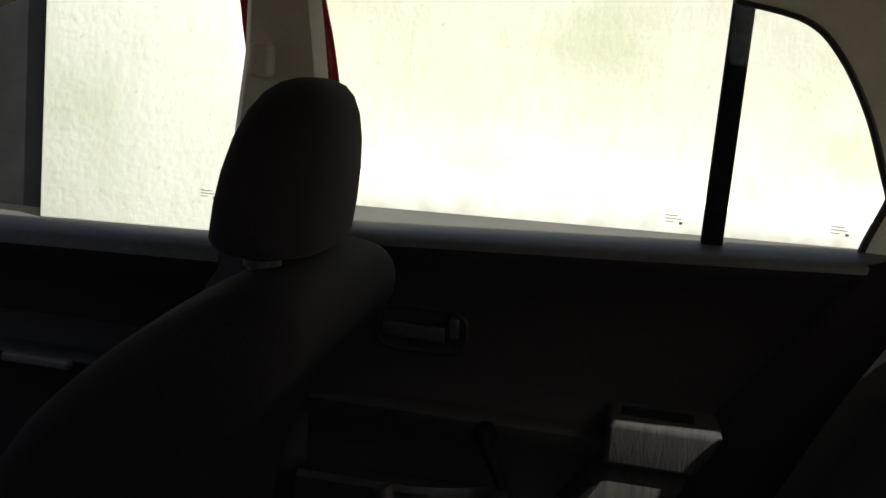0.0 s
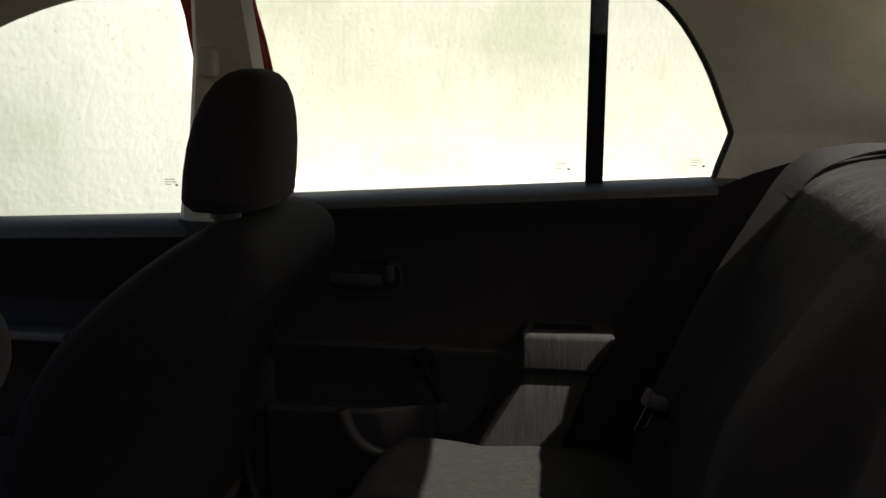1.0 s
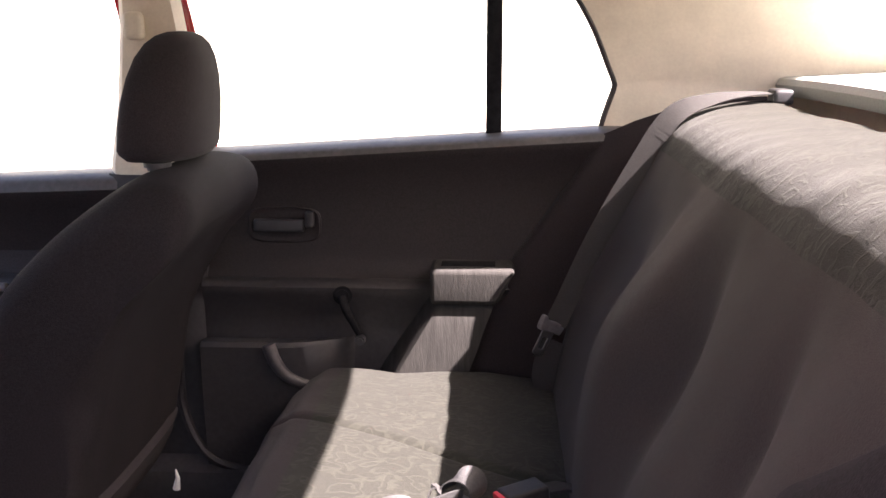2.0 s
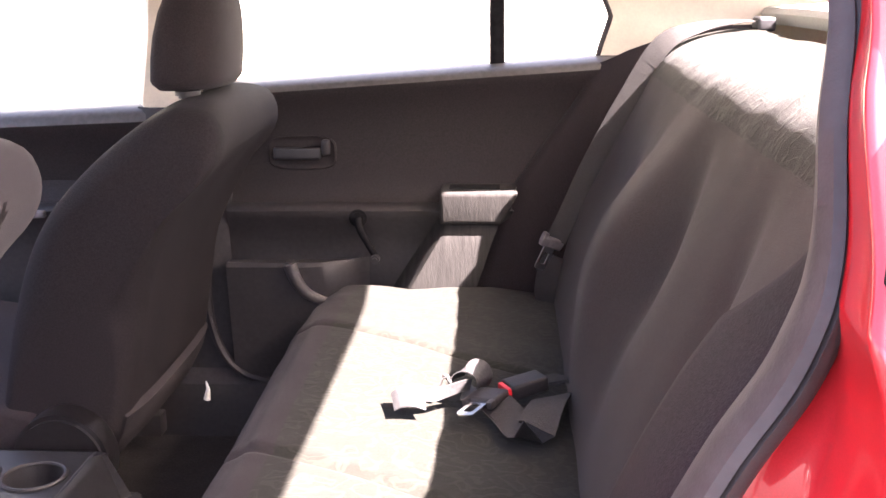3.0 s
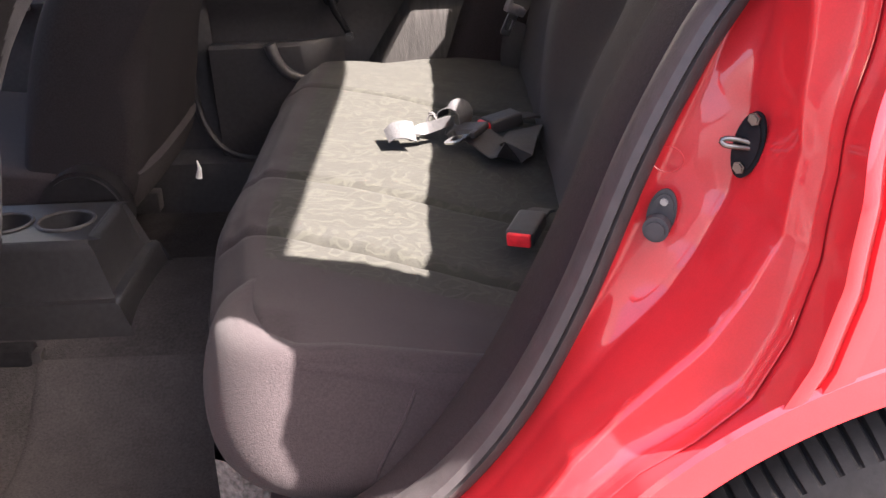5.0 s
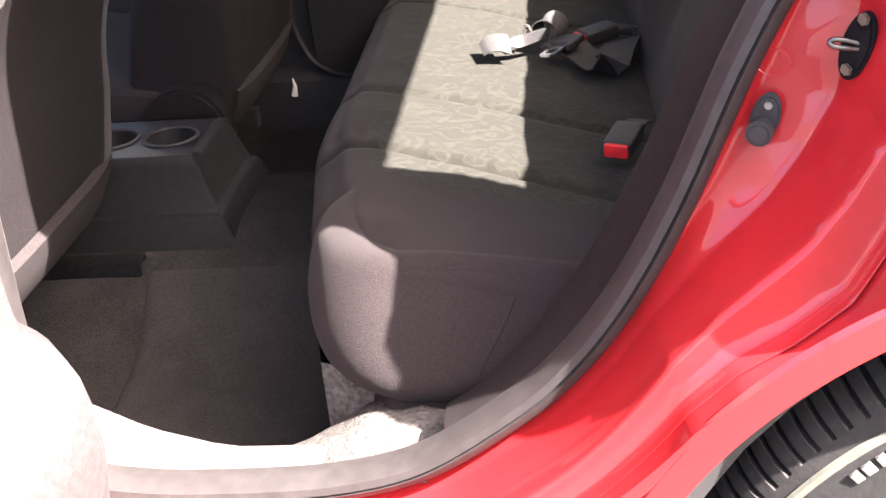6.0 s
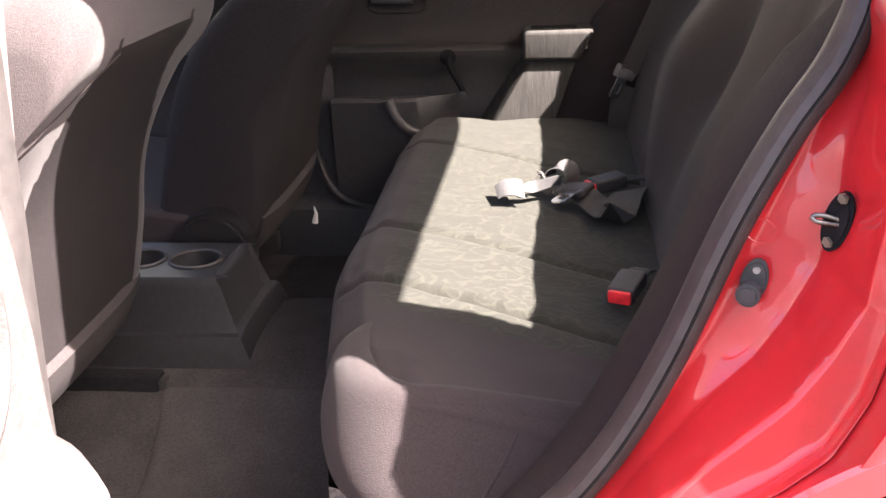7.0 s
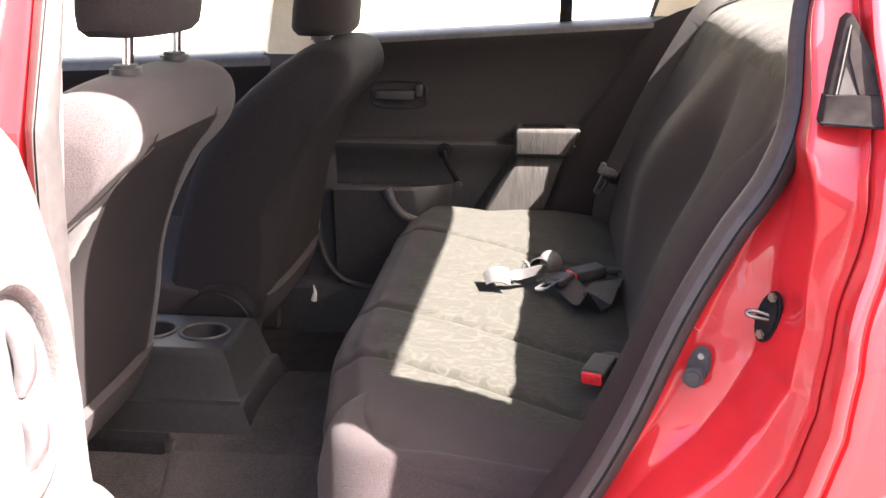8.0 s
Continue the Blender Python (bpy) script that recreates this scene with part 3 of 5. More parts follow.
def band(curve_a, curve_b, steps=6, bow=0.0):
    rows = []
    for i in range(steps + 1):
        t = i / steps
        rows.append([a.lerp(b, t) + Vector((0, bow * math.sin(math.pi * t), 0)) for a, b in zip(curve_a, curve_b)])
    return grid(rows)


edge = smooth([(x, far_y(z), z) for x, z in ((0.185, 0.99), (0.194, 1.03), (0.207, 1.072), (0.209, 1.084), (0.200, 1.106), (0.167, 1.18), (0.124, 1.244), (0.080, 1.278), (0.0, 1.293))], 40)
rear_edge = smooth([(0.62, 0.62, 1.01), (0.86, 0.595, 1.055), (0.80, 0.585, 1.10), (0.70, 0.57, 1.17), (0.62, 0.55, 1.225), (0.53, 0.528, 1.28), (0.45, 0.505, 1.325), (0.385, 0.49, 1.345), (0.30, 0.50, 1.35), (0.15, 0.56, 1.34)], 40)
for sgn in (1, -1):
    a = [Vector((p.x, sgn * p.y, p.z)) for p in edge]
    b = [Vector((p.x, sgn * p.y - (0.059 if sgn > 0 else 0.118), p.z)) for p in rear_edge]
    if sgn < 0:
        a = [Vector((p.x + 0.012, -opening_y(p.z) * -1 + 0.03, p.z)) for p in a]
    part("rear_pillar_trim", band(a, b, 8, 0.0), BEIGE, car_body, "beige moulded rear pillar trim")
part("window_seal", tube([p + Vector((-0.002, 0.004, 0)) for p in edge], 0.0055, 8), SEAL, car_body, "dark rubber window seal")
header = smooth([(x, far_y(z), z) for x, z in ((0.0, 1.293), (-0.25, 1.301), (-0.46, 1.297), (-0.66, 1.280), (-0.80, 1.254), (-0.93, 1.205), (-1.10, 1.12), (-1.45, 0.94))], 40)
header_in = smooth([(0.2, 0.58, 1.345), (-0.1, 0.58, 1.345), (-0.46, 0.58, 1.345), (-0.7, 0.58, 1.345), (-0.9, 0.58, 1.32), (-1.02, 0.59, 1.26), (-1.2, 0.60, 1.17), (-1.5, 0.62, 0.98)], 40)
part("roof_rail_trim", band(header, header_in, 4), BEIGE, car_body, "beige roof rail trim")
pillar = []
for x0, x1, z in ((-0.628, -0.452, 0.80), (-0.624, -0.456, 0.95), (-0.604, -0.466, 1.05), (-0.584, -0.478, 1.18), (-0.577, -0.491, 1.30)):
    y = far_y(z)
    pillar.append([(x0, y + 0.04, z), (x0, y - 0.01, z), (x0 + 0.012, y - 0.028, z), ((x0 + x1) / 2, y - 0.036, z), (x1 - 0.012, y - 0.028, z), (x1, y - 0.01, z), (x1 - 0.014, y + 0.012, z)])
part("centre_pillar_trim", grid(pillar), BEIGE, car_body, "beige centre pillar trim")
part("pillar_seal", tube(smooth([(-0.470, 0.712, 0.99), (-0.477, 0.702, 1.05), (-0.489, 0.681, 1.18), (-0.503, 0.660, 1.29)], 16), 0.0035, 8), SEAL, car_body, "dark rubber door seal on the pillar")
part("belt_guide", box(-0.566, -0.536, 0.612, 0.645, 1.152, 1.196, 0.011, 4), BEIGE, car_body, "beige seat belt height adjuster")
part("lower_pillar_trim", grid([[(x0 + d, far_y(z) - w, z) for d, w in ((0, -0.02), (0.0, 0.03), (0.02, 0.045), (0.15, 0.045), (0.17, 0.03), (0.17, -0.02))] for x0, z in ((-0.640, 0.34), (-0.640, 0.6), (-0.634, 0.8), (-0.622, 0.935))]), PLASTIC, car_body, "dark lower pillar trim")

# near side: weatherstrip, inner trim and centre pillar
part("weatherstrip", grid([ring(0, 0, dy, False, sh) for sh, dy in ((-0.010, 0.022), (-0.020, 0.014), (-0.022, -0.002), (-0.017, -0.014), (-0.0115, -0.0165), (-0.010, -0.0125), (-0.0085, -0.016), (-0.003, -0.014), (0.002, -0.007), (0.002, 0.004))], close_u=True, close_v=True), SEAL, car_body, "grey rubber door weatherstrip")
inner = [k for k, p in enumerate(DOOR_LOOP) if p.x > -0.115 and 0.545 < p.z < 1.04]


def bolster(sgn):
    rows = []
    for a, dy in ((-0.012, 0.015), (-0.020, 0.022), (-0.026, 0.035), (-0.029, 0.055), (-0.029, 0.080), (-0.026, 0.104), (-0.018, 0.122), (-0.004, 0.133), (0.03, 0.138), (0.075, 0.140)):
        row = []
        for k in inner:
            wide = float(np.interp(DOOR_LOOP[k].z, [0.56, 0.62, 0.75, 0.88, 0.97, 1.03], [0.45, 0.75, 0.66, 0.6, 0.4, 0.0]))
            deep = float(np.interp(DOOR_LOOP[k].z, [0.56, 0.62, 0.70, 0.95, 1.03], [0.5, 0.75, 1.0, 1.0, 0.15]))
            back = float(np.interp(DOOR_LOOP[k].z, [0.96, 1.05], [1.0, 0.1]))
            q = DOOR_LOOP[k] + NORMALS[k] * (-0.010 + (a + 0.010) * (wide if a < 0 else back))
            q.y = -sgn * (opening_y(DOOR_LOOP[k].z) + dy * deep)
            row.append(q)
        rows.append(row)
    return grid(rows)


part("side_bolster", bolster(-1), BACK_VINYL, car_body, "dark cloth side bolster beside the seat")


def far_side():
    """The padded side trim between the far door and the backrest."""
    rows = []
    for i in range(21):
        row = []
        for dx, y, top in ((0.0, 0.71, 1.0), (0.0, 0.685, 1.0), (0.004, 0.665, 1.003), (0.016, 0.652, 1.010), (0.045, 0.640, 1.028), (0.09, 0.622, 1.048), (0.14, 0.595, 1.064), (0.18, 0.575, 1.070), (0.25, 0.57, 1.072)):
            z = 0.50 + (top - 0.50) * i / 20
            x = float(np.interp(z, [0.5, 0.63, 0.72, 0.79, 0.87, 0.93, 1.02, 1.06], [-0.075, -0.030, 0.010, 0.040, 0.098, 0.140, 0.186, 0.200]))
            row.append((x + dx, y, z))
        rows.append(row)
    return grid(rows)


part("side_bolster", far_side(), FABRIC, car_body, "dark cloth side bolster beside the seat")


def near_pillar():
    rows = []
    for z, x1 in ((0.50, -0.452), (0.60, -0.452), (0.75, -0.452), (0.9, -0.452), (1.05, -0.452), (1.2, -0.455), (1.33, -0.46)):
        y = opening_y(z)
        rows.append([(x1 + 0.004, y - 0.004, z), (x1 + 0.006, y + 0.02, z), (x1 + 0.002, y + 0.045, z), (x1 - 0.02, y + 0.068, z), (x1 - 0.08, y + 0.085, z), (x1 - 0.15, y + 0.075, z), (x1 - 0.18, y + 0.03, z)])
    return grid(rows)


part("centre_pillar_trim", near_pillar(), PLASTIC_GREY, car_body, "grey sunlit centre pillar trim")

# floor and sills
def floor_height(x, y):
    z = 0.335 + 0.118 * math.exp(-(y / 0.215) ** 4)
    z += 0.004 * noise.noise(Vector((x * 9, y * 9, 0)))
    return z


part("floor_carpet", grid([[(x, y, floor_height(x, y)) for y in [-0.60 + 1.24 * j / 60 for j in range(61)]] for x in [-1.68 + 1.95 * i / 70 for i in range(71)]]), CARPET, car_body, "dark grey moulded floor carpet")
def near_sill():
    rows = []
    for i in range(61):
        x = -1.6 + 1.56 * i / 60
        inner_y = float(np.interp(x, [-0.9, -0.62, -0.47, -0.39, -0.31, -0.24, -0.10], [-0.57, -0.57, -0.587, -0.633, -0.662, -0.662, -0.66]))
        rows.append([(x, -0.742, 0.503), (x, -0.730, 0.511), (x, -0.705, 0.514), (x, -0.695, 0.515), (x, -0.685, 0.515), (x, (inner_y - 0.69) / 2, 0.514), (x, inner_y - 0.006, 0.511), (x, inner_y, 0.502), (x, inner_y + 0.006, 0.48), (x, inner_y + 0.012, 0.44)])
    return grid(rows)


part("sill_plate", near_sill(), PLASTIC_GREY, car_body, "pale grey sill trim")


def sill_carpet():
    """Carpet rising from the floor to the sill and bulging beside the seat base."""
    rows = []
    for i in range(49):
        x = -0.85 + 0.85 * i / 48
        lump = math.exp(-((x + 0.150) / 0.092) ** 2 * (1 + abs(x + 0.150) / 0.092) * 0.7) * (1 + 0.12 * noise.noise(Vector((x * 40, 0, 4))))
        row = []
        for y, z in ((-0.742, 0.492), (-0.70, 0.497), (-0.67, 0.499), (-0.64, 0.485), (-0.615, 0.455), (-0.60, 0.415), (-0.59, 0.37), (-0.57, 0.343), (-0.54, 0.335)):
            side = 1.0 if y < -0.58 else 0.3
            row.append((x, y + 0.035 * lump * (0 if y < -0.66 else 1), z + 0.036 * lump * side + 0.004 * noise.noise(Vector((x * 25, y * 25, 2)))))
        rows.append(row)
    return grid(rows)


part("sill_carpet", sill_carpet(), LIT_CARPET, car_body, "grey carpet rising to the sill, paled to imitate sunlight")
part("sill_plate", grid([[(x, y, z) for y, z in ((0.72, 0.46), (0.66, 0.455), (0.625, 0.43), (0.61, 0.33))] for x in [-1.6 + 1.75 * i / 20 for i in range(21)]]), PLASTIC, car_body, "dark sill trim")
def shelf_sheet():
    """A thick felt board with a rolled front edge."""
    rows = []
    for x, dz in [(0.455, -0.030), (0.448, -0.022), (0.445, -0.012), (0.449, -0.003), (0.458, 0.0)] + [(0.47 + 0.515 * i / 12, 0.0) for i in range(13)]:
        rows.append([(x, -0.74 + 1.48 * j / 24, 1.104 + dz + 0.05 * (x - 0.45) - 0.006 * abs(j / 12 - 1) ** 4 * 2) for j in range(25)])
    return grid(rows)


part("parcel_shelf", shelf_sheet(), SHELF, car_body, "grey cloth parcel shelf")
liner = []
for i in range(25):
    a = -0.3 + (math.pi + 0.6) * i / 24
    liner.append([(ARCH[0] + r * math.cos(a), y, ARCH[1] + r * math.sin(a)) for y, r in ((-0.838, ARCH[2] + 0.001), (-0.825, ARCH[2] - 0.012), (-0.80, ARCH[2] - 0.036), (-0.70, ARCH[2] - 0.042), (-0.58, ARCH[2] - 0.042))])
part("wheel_arch_liner", grid(liner), RUBBER, car_body, "black wheel arch liner")


# ---- rear wheel ----
def build_wheel():
    c = Vector((ARCH[0] + 0.005, -0.712, GROUND_Z + 0.302))
    w = thing("wheel", "black tyre on a silver wheel trim under the rear arch", "wheel", at=(c.x, c.y, GROUND_Z))
    prof = [(0.20, -0.085), (0.215, -0.094), (0.24, -0.099), (0.268, -0.096), (0.280, -0.090), (0.288, -0.083), (0.294, -0.073), (0.298, -0.060), (0.300, -0.045), (0.301, -0.034), (0.301, -0.03), (0.301, -0.026), (0.302, 0.0), (0.301, 0.03), (0.297, 0.068), (0.286, 0.086), (0.25, 0.098), (0.20, 0.085)]
    n = 1040
    rows = []
    for i in range(n):
        a = 2 * math.pi * i / n
        row = []
        for r, y in prof:
            lateral = i % 8 < 2
            groove = 0.006 if (r > 0.285 and abs(y) > 0.035 and lateral) else 0.0
            rr = r - groove - (0.008 if abs(abs(y) - 0.03) < 0.004 else 0)
            row.append((c.x + rr * math.cos(a), c.y + y, c.z + rr * math.sin(a)))
        rows.append(row)
    tyre = part("tyre", grid(rows, close_v=True), TYRE, w, "black treaded tyre", angle=25)
    rows = []
    for i in range(60):
        a = 2 * math.pi * i / 60
        spoke = 0.012 if (i % 10) in (4, 5, 6) else 0.0
        rows.append([(c.x + r * math.cos(a), c.y + y + (spoke if 0.07 < r < 0.17 else 0), c.z + r * math.sin(a)) for r, y in ((0.205, -0.080), (0.2, -0.092), (0.185, -0.088), (0.16, -0.080), (0.12, -0.085), (0.07, -0.095), (0.03, -0.098), (0.002, -0.098))])
    part("rim", grid(rows, close_v=True), HUBCAP, w, "silver wheel trim")
    # bright highlight along the sidewall, put in as a pale strip
    glint = [[(c.x + (r0 + dr) * math.cos(radians(a)), c.y - dy, c.z + (r0 + dr) * math.sin(radians(a))) for dr, dy in ((-0.004, 0.0962), (-0.002, 0.0982), (0.002, 0.0976), (0.004, 0.0950))] for a, r0 in [(118 + 34 * i / 40, 0.263 + 0.008 * i / 40) for i in range(41)]]
    part("glint_line", grid(glint), SIDEWALL_GLINT, tyre, "pale line on the sidewall standing for its highlight")
    for start, count in ((98, 5), (120, 7), (205, 6)):
        for i in range(count):
            bar = box(-0.0035 - 0.0012 * (i % 2), 0.0035, -0.0012, 0.0012, -0.005, 0.005, 0.0006, 1)
            a = radians(start + 2.4 * i)
            m = Matrix.Translation((c.x + 0.252 * math.cos(a), c.y - 0.0985, c.z + 0.252 * math.sin(a))) @ Matrix.Rotation(math.pi / 2 - a, 4, "Y")
            bmesh.ops.transform(bar, matrix=m, verts=bar.verts)
            part("letter_bar", bar, WORN_WHITE, tyre, "raised worn sidewall bar" if i == 0 else "")


build_wheel()

# ---- fittings on the near jamb ----
plate = disc((0, 0, 0), (0, -1, 0), 0.0100, 0.007, 32, 0.002, (1, 2.3))
striker = part("latch_striker", plate, MATTE_BLACK, car_body, "dark oval latch plate with a steel loop")
striker.matrix_world = pose(0.168, -0.742, 0.863, 0, 14, -42)
loop_path = smooth([(0.003, -0.002, 0.004), (-0.008, -0.010, 0.005), (-0.016, -0.016, 0.004), (-0.019, -0.019, 0.001), (-0.014, -0.019, -0.001), (-0.006, -0.013, -0.001), (0.003, -0.004, -0.001)], 24)
part("loop", tube([p * 0.68 for p in loop_path], 0.0018, 10), DARK_STEEL, striker, "bright steel latch loop")
for dz in (-0.015, 0.019):
    part("bolt", disc((0, -0.004, dz), (0, -1, 0), 0.0042, 0.004, 6, 0.001), DARK_STEEL, striker)
for o in striker.children:
    o.matrix_parent_inverse = Matrix()

stopper = part("door_buffer", disc((0, -0.004, -0.010), (0, -1, 0), 0.0105, 0.016, 24, 0.003), RUBBER, car_body, "black rubber door buffer on an oval plate")
stopper.matrix_world = pose(0.1175, -0.726, 0.812, 0, 12, -22) @ Matrix.Scale(0.84, 4)
b1 = part("plate", disc((0, 0.005, -0.001), (0, -1, 0), 0.0115, 0.006, 28, 0.002, (1, 1.9)), RUBBER, stopper)
b2 = part("screw", disc((0, 0.001, 0.011), (0, -1, 0), 0.0032, 0.004, 18, 0.001), STEEL, stopper, "steel screw head")
for o in (b1, b2):
    o.matrix_parent_inverse = Matrix()
dent = [(0.122 + 0.010 * math.cos(a), -0.7185 - 0.0035 * math.cos(a) + 0.0012 * math.sin(a), 0.848 + 0.0085 * math.sin(a)) for a in [2 * math.pi * i / 28 for i in range(28)]]
part("plug", tube(dent, 0.00045, 8, closed=True), PAINT, car_body, "round painted plug in the jamb")


def trim_at(u, v):
    """A place on the corner trim: u to the rear along its foot, v up, on the leaning pillar skin."""
    return Vector((0.187 + 0.82 * u + 0.08 * v, -0.767 + 0.56 * v - 0.42 * u, 1.024 + 0.975 * v + 0.06 * u))


def trim_plate(outline, depth, back=0.016):
    return grid([[trim_at(u, v) + Vector((0, d, 0)) for u, v in outline] for d in (back, -depth * 0.7)] + [[trim_at(u + 0.0012 * (0.03 - u) / 0.03, v) + Vector((0, -depth, 0)) for u, v in outline]], close_u=True, caps=True)


corner = part("corner_trim", trim_plate([(0.004, 0.018), (0.008, 0.038), (0.013, 0.058), (0.017, 0.074), (0.022, 0.078), (0.027, 0.070), (0.042, 0.042), (0.052, 0.018)], 0.004), MATTE_GREY, car_body, "black triangular corner trim on the pillar")
part("foot", trim_plate([(-0.001, 0.002), (0.001, -0.001), (0.058, -0.003), (0.061, 0.002), (0.054, 0.020), (0.003, 0.020)], 0.0065), MATTE_GREY, corner, "dark grey trim foot")
part("glazing", trim_plate([(0.0125, 0.0205), (0.0172, 0.039), (0.0180, 0.040), (0.027, 0.0205)], 0.0045), PALE_TRIM, corner, "small pale triangle")
part("lip", tube([trim_at(0.0, 0.0005) + Vector((0, -0.0055, 0)), trim_at(0.030, -0.001) + Vector((0, -0.0058, 0)), trim_at(0.059, -0.002) + Vector((0, -0.0055, 0))], 0.0013, 8), MATTE_BLACK, corner, "dark lower lip of the trim")
part("inner_face", trim_plate([(0.029, 0.0205), (0.0203, 0.048), (0.0212, 0.066), (0.023, 0.068), (0.046, 0.0205)], 0.005), MATTE_GREY, corner, "dark grey trim face")
part("rib", tube([trim_at(0.0112, 0.0205) + Vector((0, -0.0045, 0)), trim_at(0.0158, 0.044) + Vector((0, -0.0047, 0)), trim_at(0.0208, 0.070) + Vector((0, -0.0045, 0))], 0.0007, 8), PALE_TRIM, corner, "pale thin rib")

part("sill_clip", tube([(-0.516, 0.606, 0.408), (-0.512, 0.604, 0.428), (-0.515, 0.604, 0.444)], lambda t: 0.0055 * (1 - t) + 0.0012, 8), KERB, car_body, "small white plastic clip")

# small printed marks on the far panes
def glass_mark(x, z, y=0.738):
    bars = []
    for dz, w in ((0.0, 0.016), (-0.004, 0.020), (-0.008, 0.011)):
        bars.append(box(x, x + w, y, y + 0.0006, z + dz - 0.0009, z + dz, 0))
    bars.append(box(x + 0.018, x + 0.022, y, y + 0.0006, z - 0.011, z - 0.008, 0))
    return join(*bars)


for mx, mz in ((-0.045, 1.029), (0.156, 1.038), (-0.668, 0.990)):
    part("glass_mark", glass_mark(mx, mz), PLASTIC_GREY, car_body, "small dark printed bars on the glass")

# ---- far doors ----
def door_trim(x0, x1, profile, nx=40, mats=None, slope=0.0):
    rows = []
    for i in range(nx + 1):
        x = x0 + (x1 - x0) * i / nx
        rows.append([(x, y, z + slope * (x - x0) * min(max(0, (z - 0.80) / 0.15), 1)) for y, z in profile])
    return grid(rows)


LEDGE = [(0.735, 0.955), (0.715, 0.975), (0.70, 0.975), (0.680, 0.972), (0.663, 0.968), (0.655, 0.962), (0.653, 0.954)]
UPPER = [(0.653, 0.954), (0.656, 0.945), (0.664, 0.935), (0.674, 0.918), (0.685, 0.89), (0.688, 0.86), (0.686, 0.80), (0.682, 0.775), (0.672, 0.762)]
LOWER = [(0.672, 0.762), (0.655, 0.757), (0.650, 0.750), (0.652, 0.735), (0.664, 0.72), (0.668, 0.66), (0.668, 0.55), (0.668, 0.44), (0.675, 0.40)]
far_door = thing("rear_door", "closed far rear door with dark cloth and plastic trim", "car door", at=(-0.15, 0.70, 0.42))
part("upper_panel", door_trim(-0.47, 0.22, UPPER, slope=0.062), DOOR_CLOTH, far_door, "dark upper door panel")
part("window_ledge", door_trim(-0.47, 0.22, LEDGE, slope=0.062), SKYLIT_LEDGE, far_door, "dark moulded ledge below the window")
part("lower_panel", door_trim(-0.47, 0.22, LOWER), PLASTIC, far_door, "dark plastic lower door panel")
part("divider_bar", box(0.000, 0.026, 0.690, 0.715, 1.0, 1.30, 0.004), MATTE_BLACK, far_door, "black upright bar between door glass and quarter glass")
part("handle_bezel", grid([[(-0.335 + (0.062 - k * 0.0) * s * math.copysign(abs(math.cos(a)) ** 0.5, math.cos(a)), y, 0.849 + 0.03 * s * math.copysign(abs(math.sin(a)) ** 0.5, math.sin(a))) for a in [2 * math.pi * i / 36 for i in range(36)]] for k, (s, y) in enumerate(((1.0, 0.69), (1.0, 0.6855), (0.95, 0.6835), (0.86, 0.6862), (0.7, 0.6868)))], close_u=True, caps=True), DOOR_CLOTH, far_door, "dark handle bezel")
part("pull_handle", box(-0.385, -0.30, 0.672, 0.682, 0.838, 0.860, 0.005, 3), BLACK_GLOSS, far_door, "black inner door handle")
part("lock_knob", box(-0.298, -0.283, 0.668, 0.684, 0.846, 0.874, 0.005, 3), PLASTIC, far_door)
crank = part("window_crank", tube(smooth([(-0.234, 0.646, 0.737), (-0.228, 0.639, 0.717), (-0.215, 0.640, 0.692), (-0.204, 0.645, 0.668)], 16), lambda t: 0.0075 - 0.002 * t, 10), MATTE_BLACK, far_door, "dark window crank")
part("hub", disc((-0.234, 0.655, 0.737), (0, -1, 0), 0.016, 0.02, 24, 0.005), MATTE_BLACK, crank)
part("knob", disc((-0.203, 0.634, 0.666), (0, -1, 0), 0.008, 0.022, 18, 0.003), BLACK_GLOSS, crank)
def armrest_block():
    """A padded block whose rear end slants back towards its foot."""
    bm = box(-0.086, 0.050, 0.598, 0.70, 0.735, 0.793, 0.008, 3)
    for v in bm.verts:
        low = (0.793 - v.co.z) / 0.058
        if v.co.x > -0.02:
            v.co.x -= 0.030 * low ** 1.3
        v.co.y += 0.006 * low
    return bm


arm = part("armrest", armrest_block(), RIBBED, far_door, "grey ribbed cloth armrest block")
part("grip_slot", box(-0.070, 0.018, 0.632, 0.668, 0.789, 0.7945, 0.0015, 2), MATTE_BLACK, arm, "dark pull slot in the armrest")
def lower_bulge():
    """A slanting padded band below the armrest, beside the seat."""
    rows = []
    for z, d in ((0.748, 0.0), (0.745, 0.030), (0.738, 0.050), (0.725, 0.055), (0.70, 0.057), (0.66, 0.060), (0.60, 0.058), (0.55, 0.054), (0.44, 0.035)):
        x0 = float(np.interp(z, [0.44, 0.62, 0.73], [-0.27, -0.168, -0.095]))
        wide = float(np.interp(z, [0.44, 0.62, 0.72], [0.17, 0.146, 0.112]))
        rows.append([(x0 + wide * u, 0.668 - d * min(1.0, math.sin(min(u / 0.22, 1.0) * math.pi / 2)), z) for u in [i / 20 for i in range(21)]])
    return grid(rows)


part("lower_bulge", lower_bulge(), RIBBED, far_door, "ribbed grey cloth lower door padding")
pocket = grid([[(x, 0.668 - d * (1 if x < -0.34 else max(0, 1 - ((x + 0.34) / 0.12) ** 2)), z) for z, d in ((0.66, 0.012), (0.662, 0.045), (0.655, 0.052), (0.60, 0.048), (0.52, 0.04), (0.44, 0.03))] for x in [-0.468 + 0.25 * i / 24 for i in range(25)]])
part("map_pocket", pocket, PLASTIC, far_door, "dark moulded map pocket")
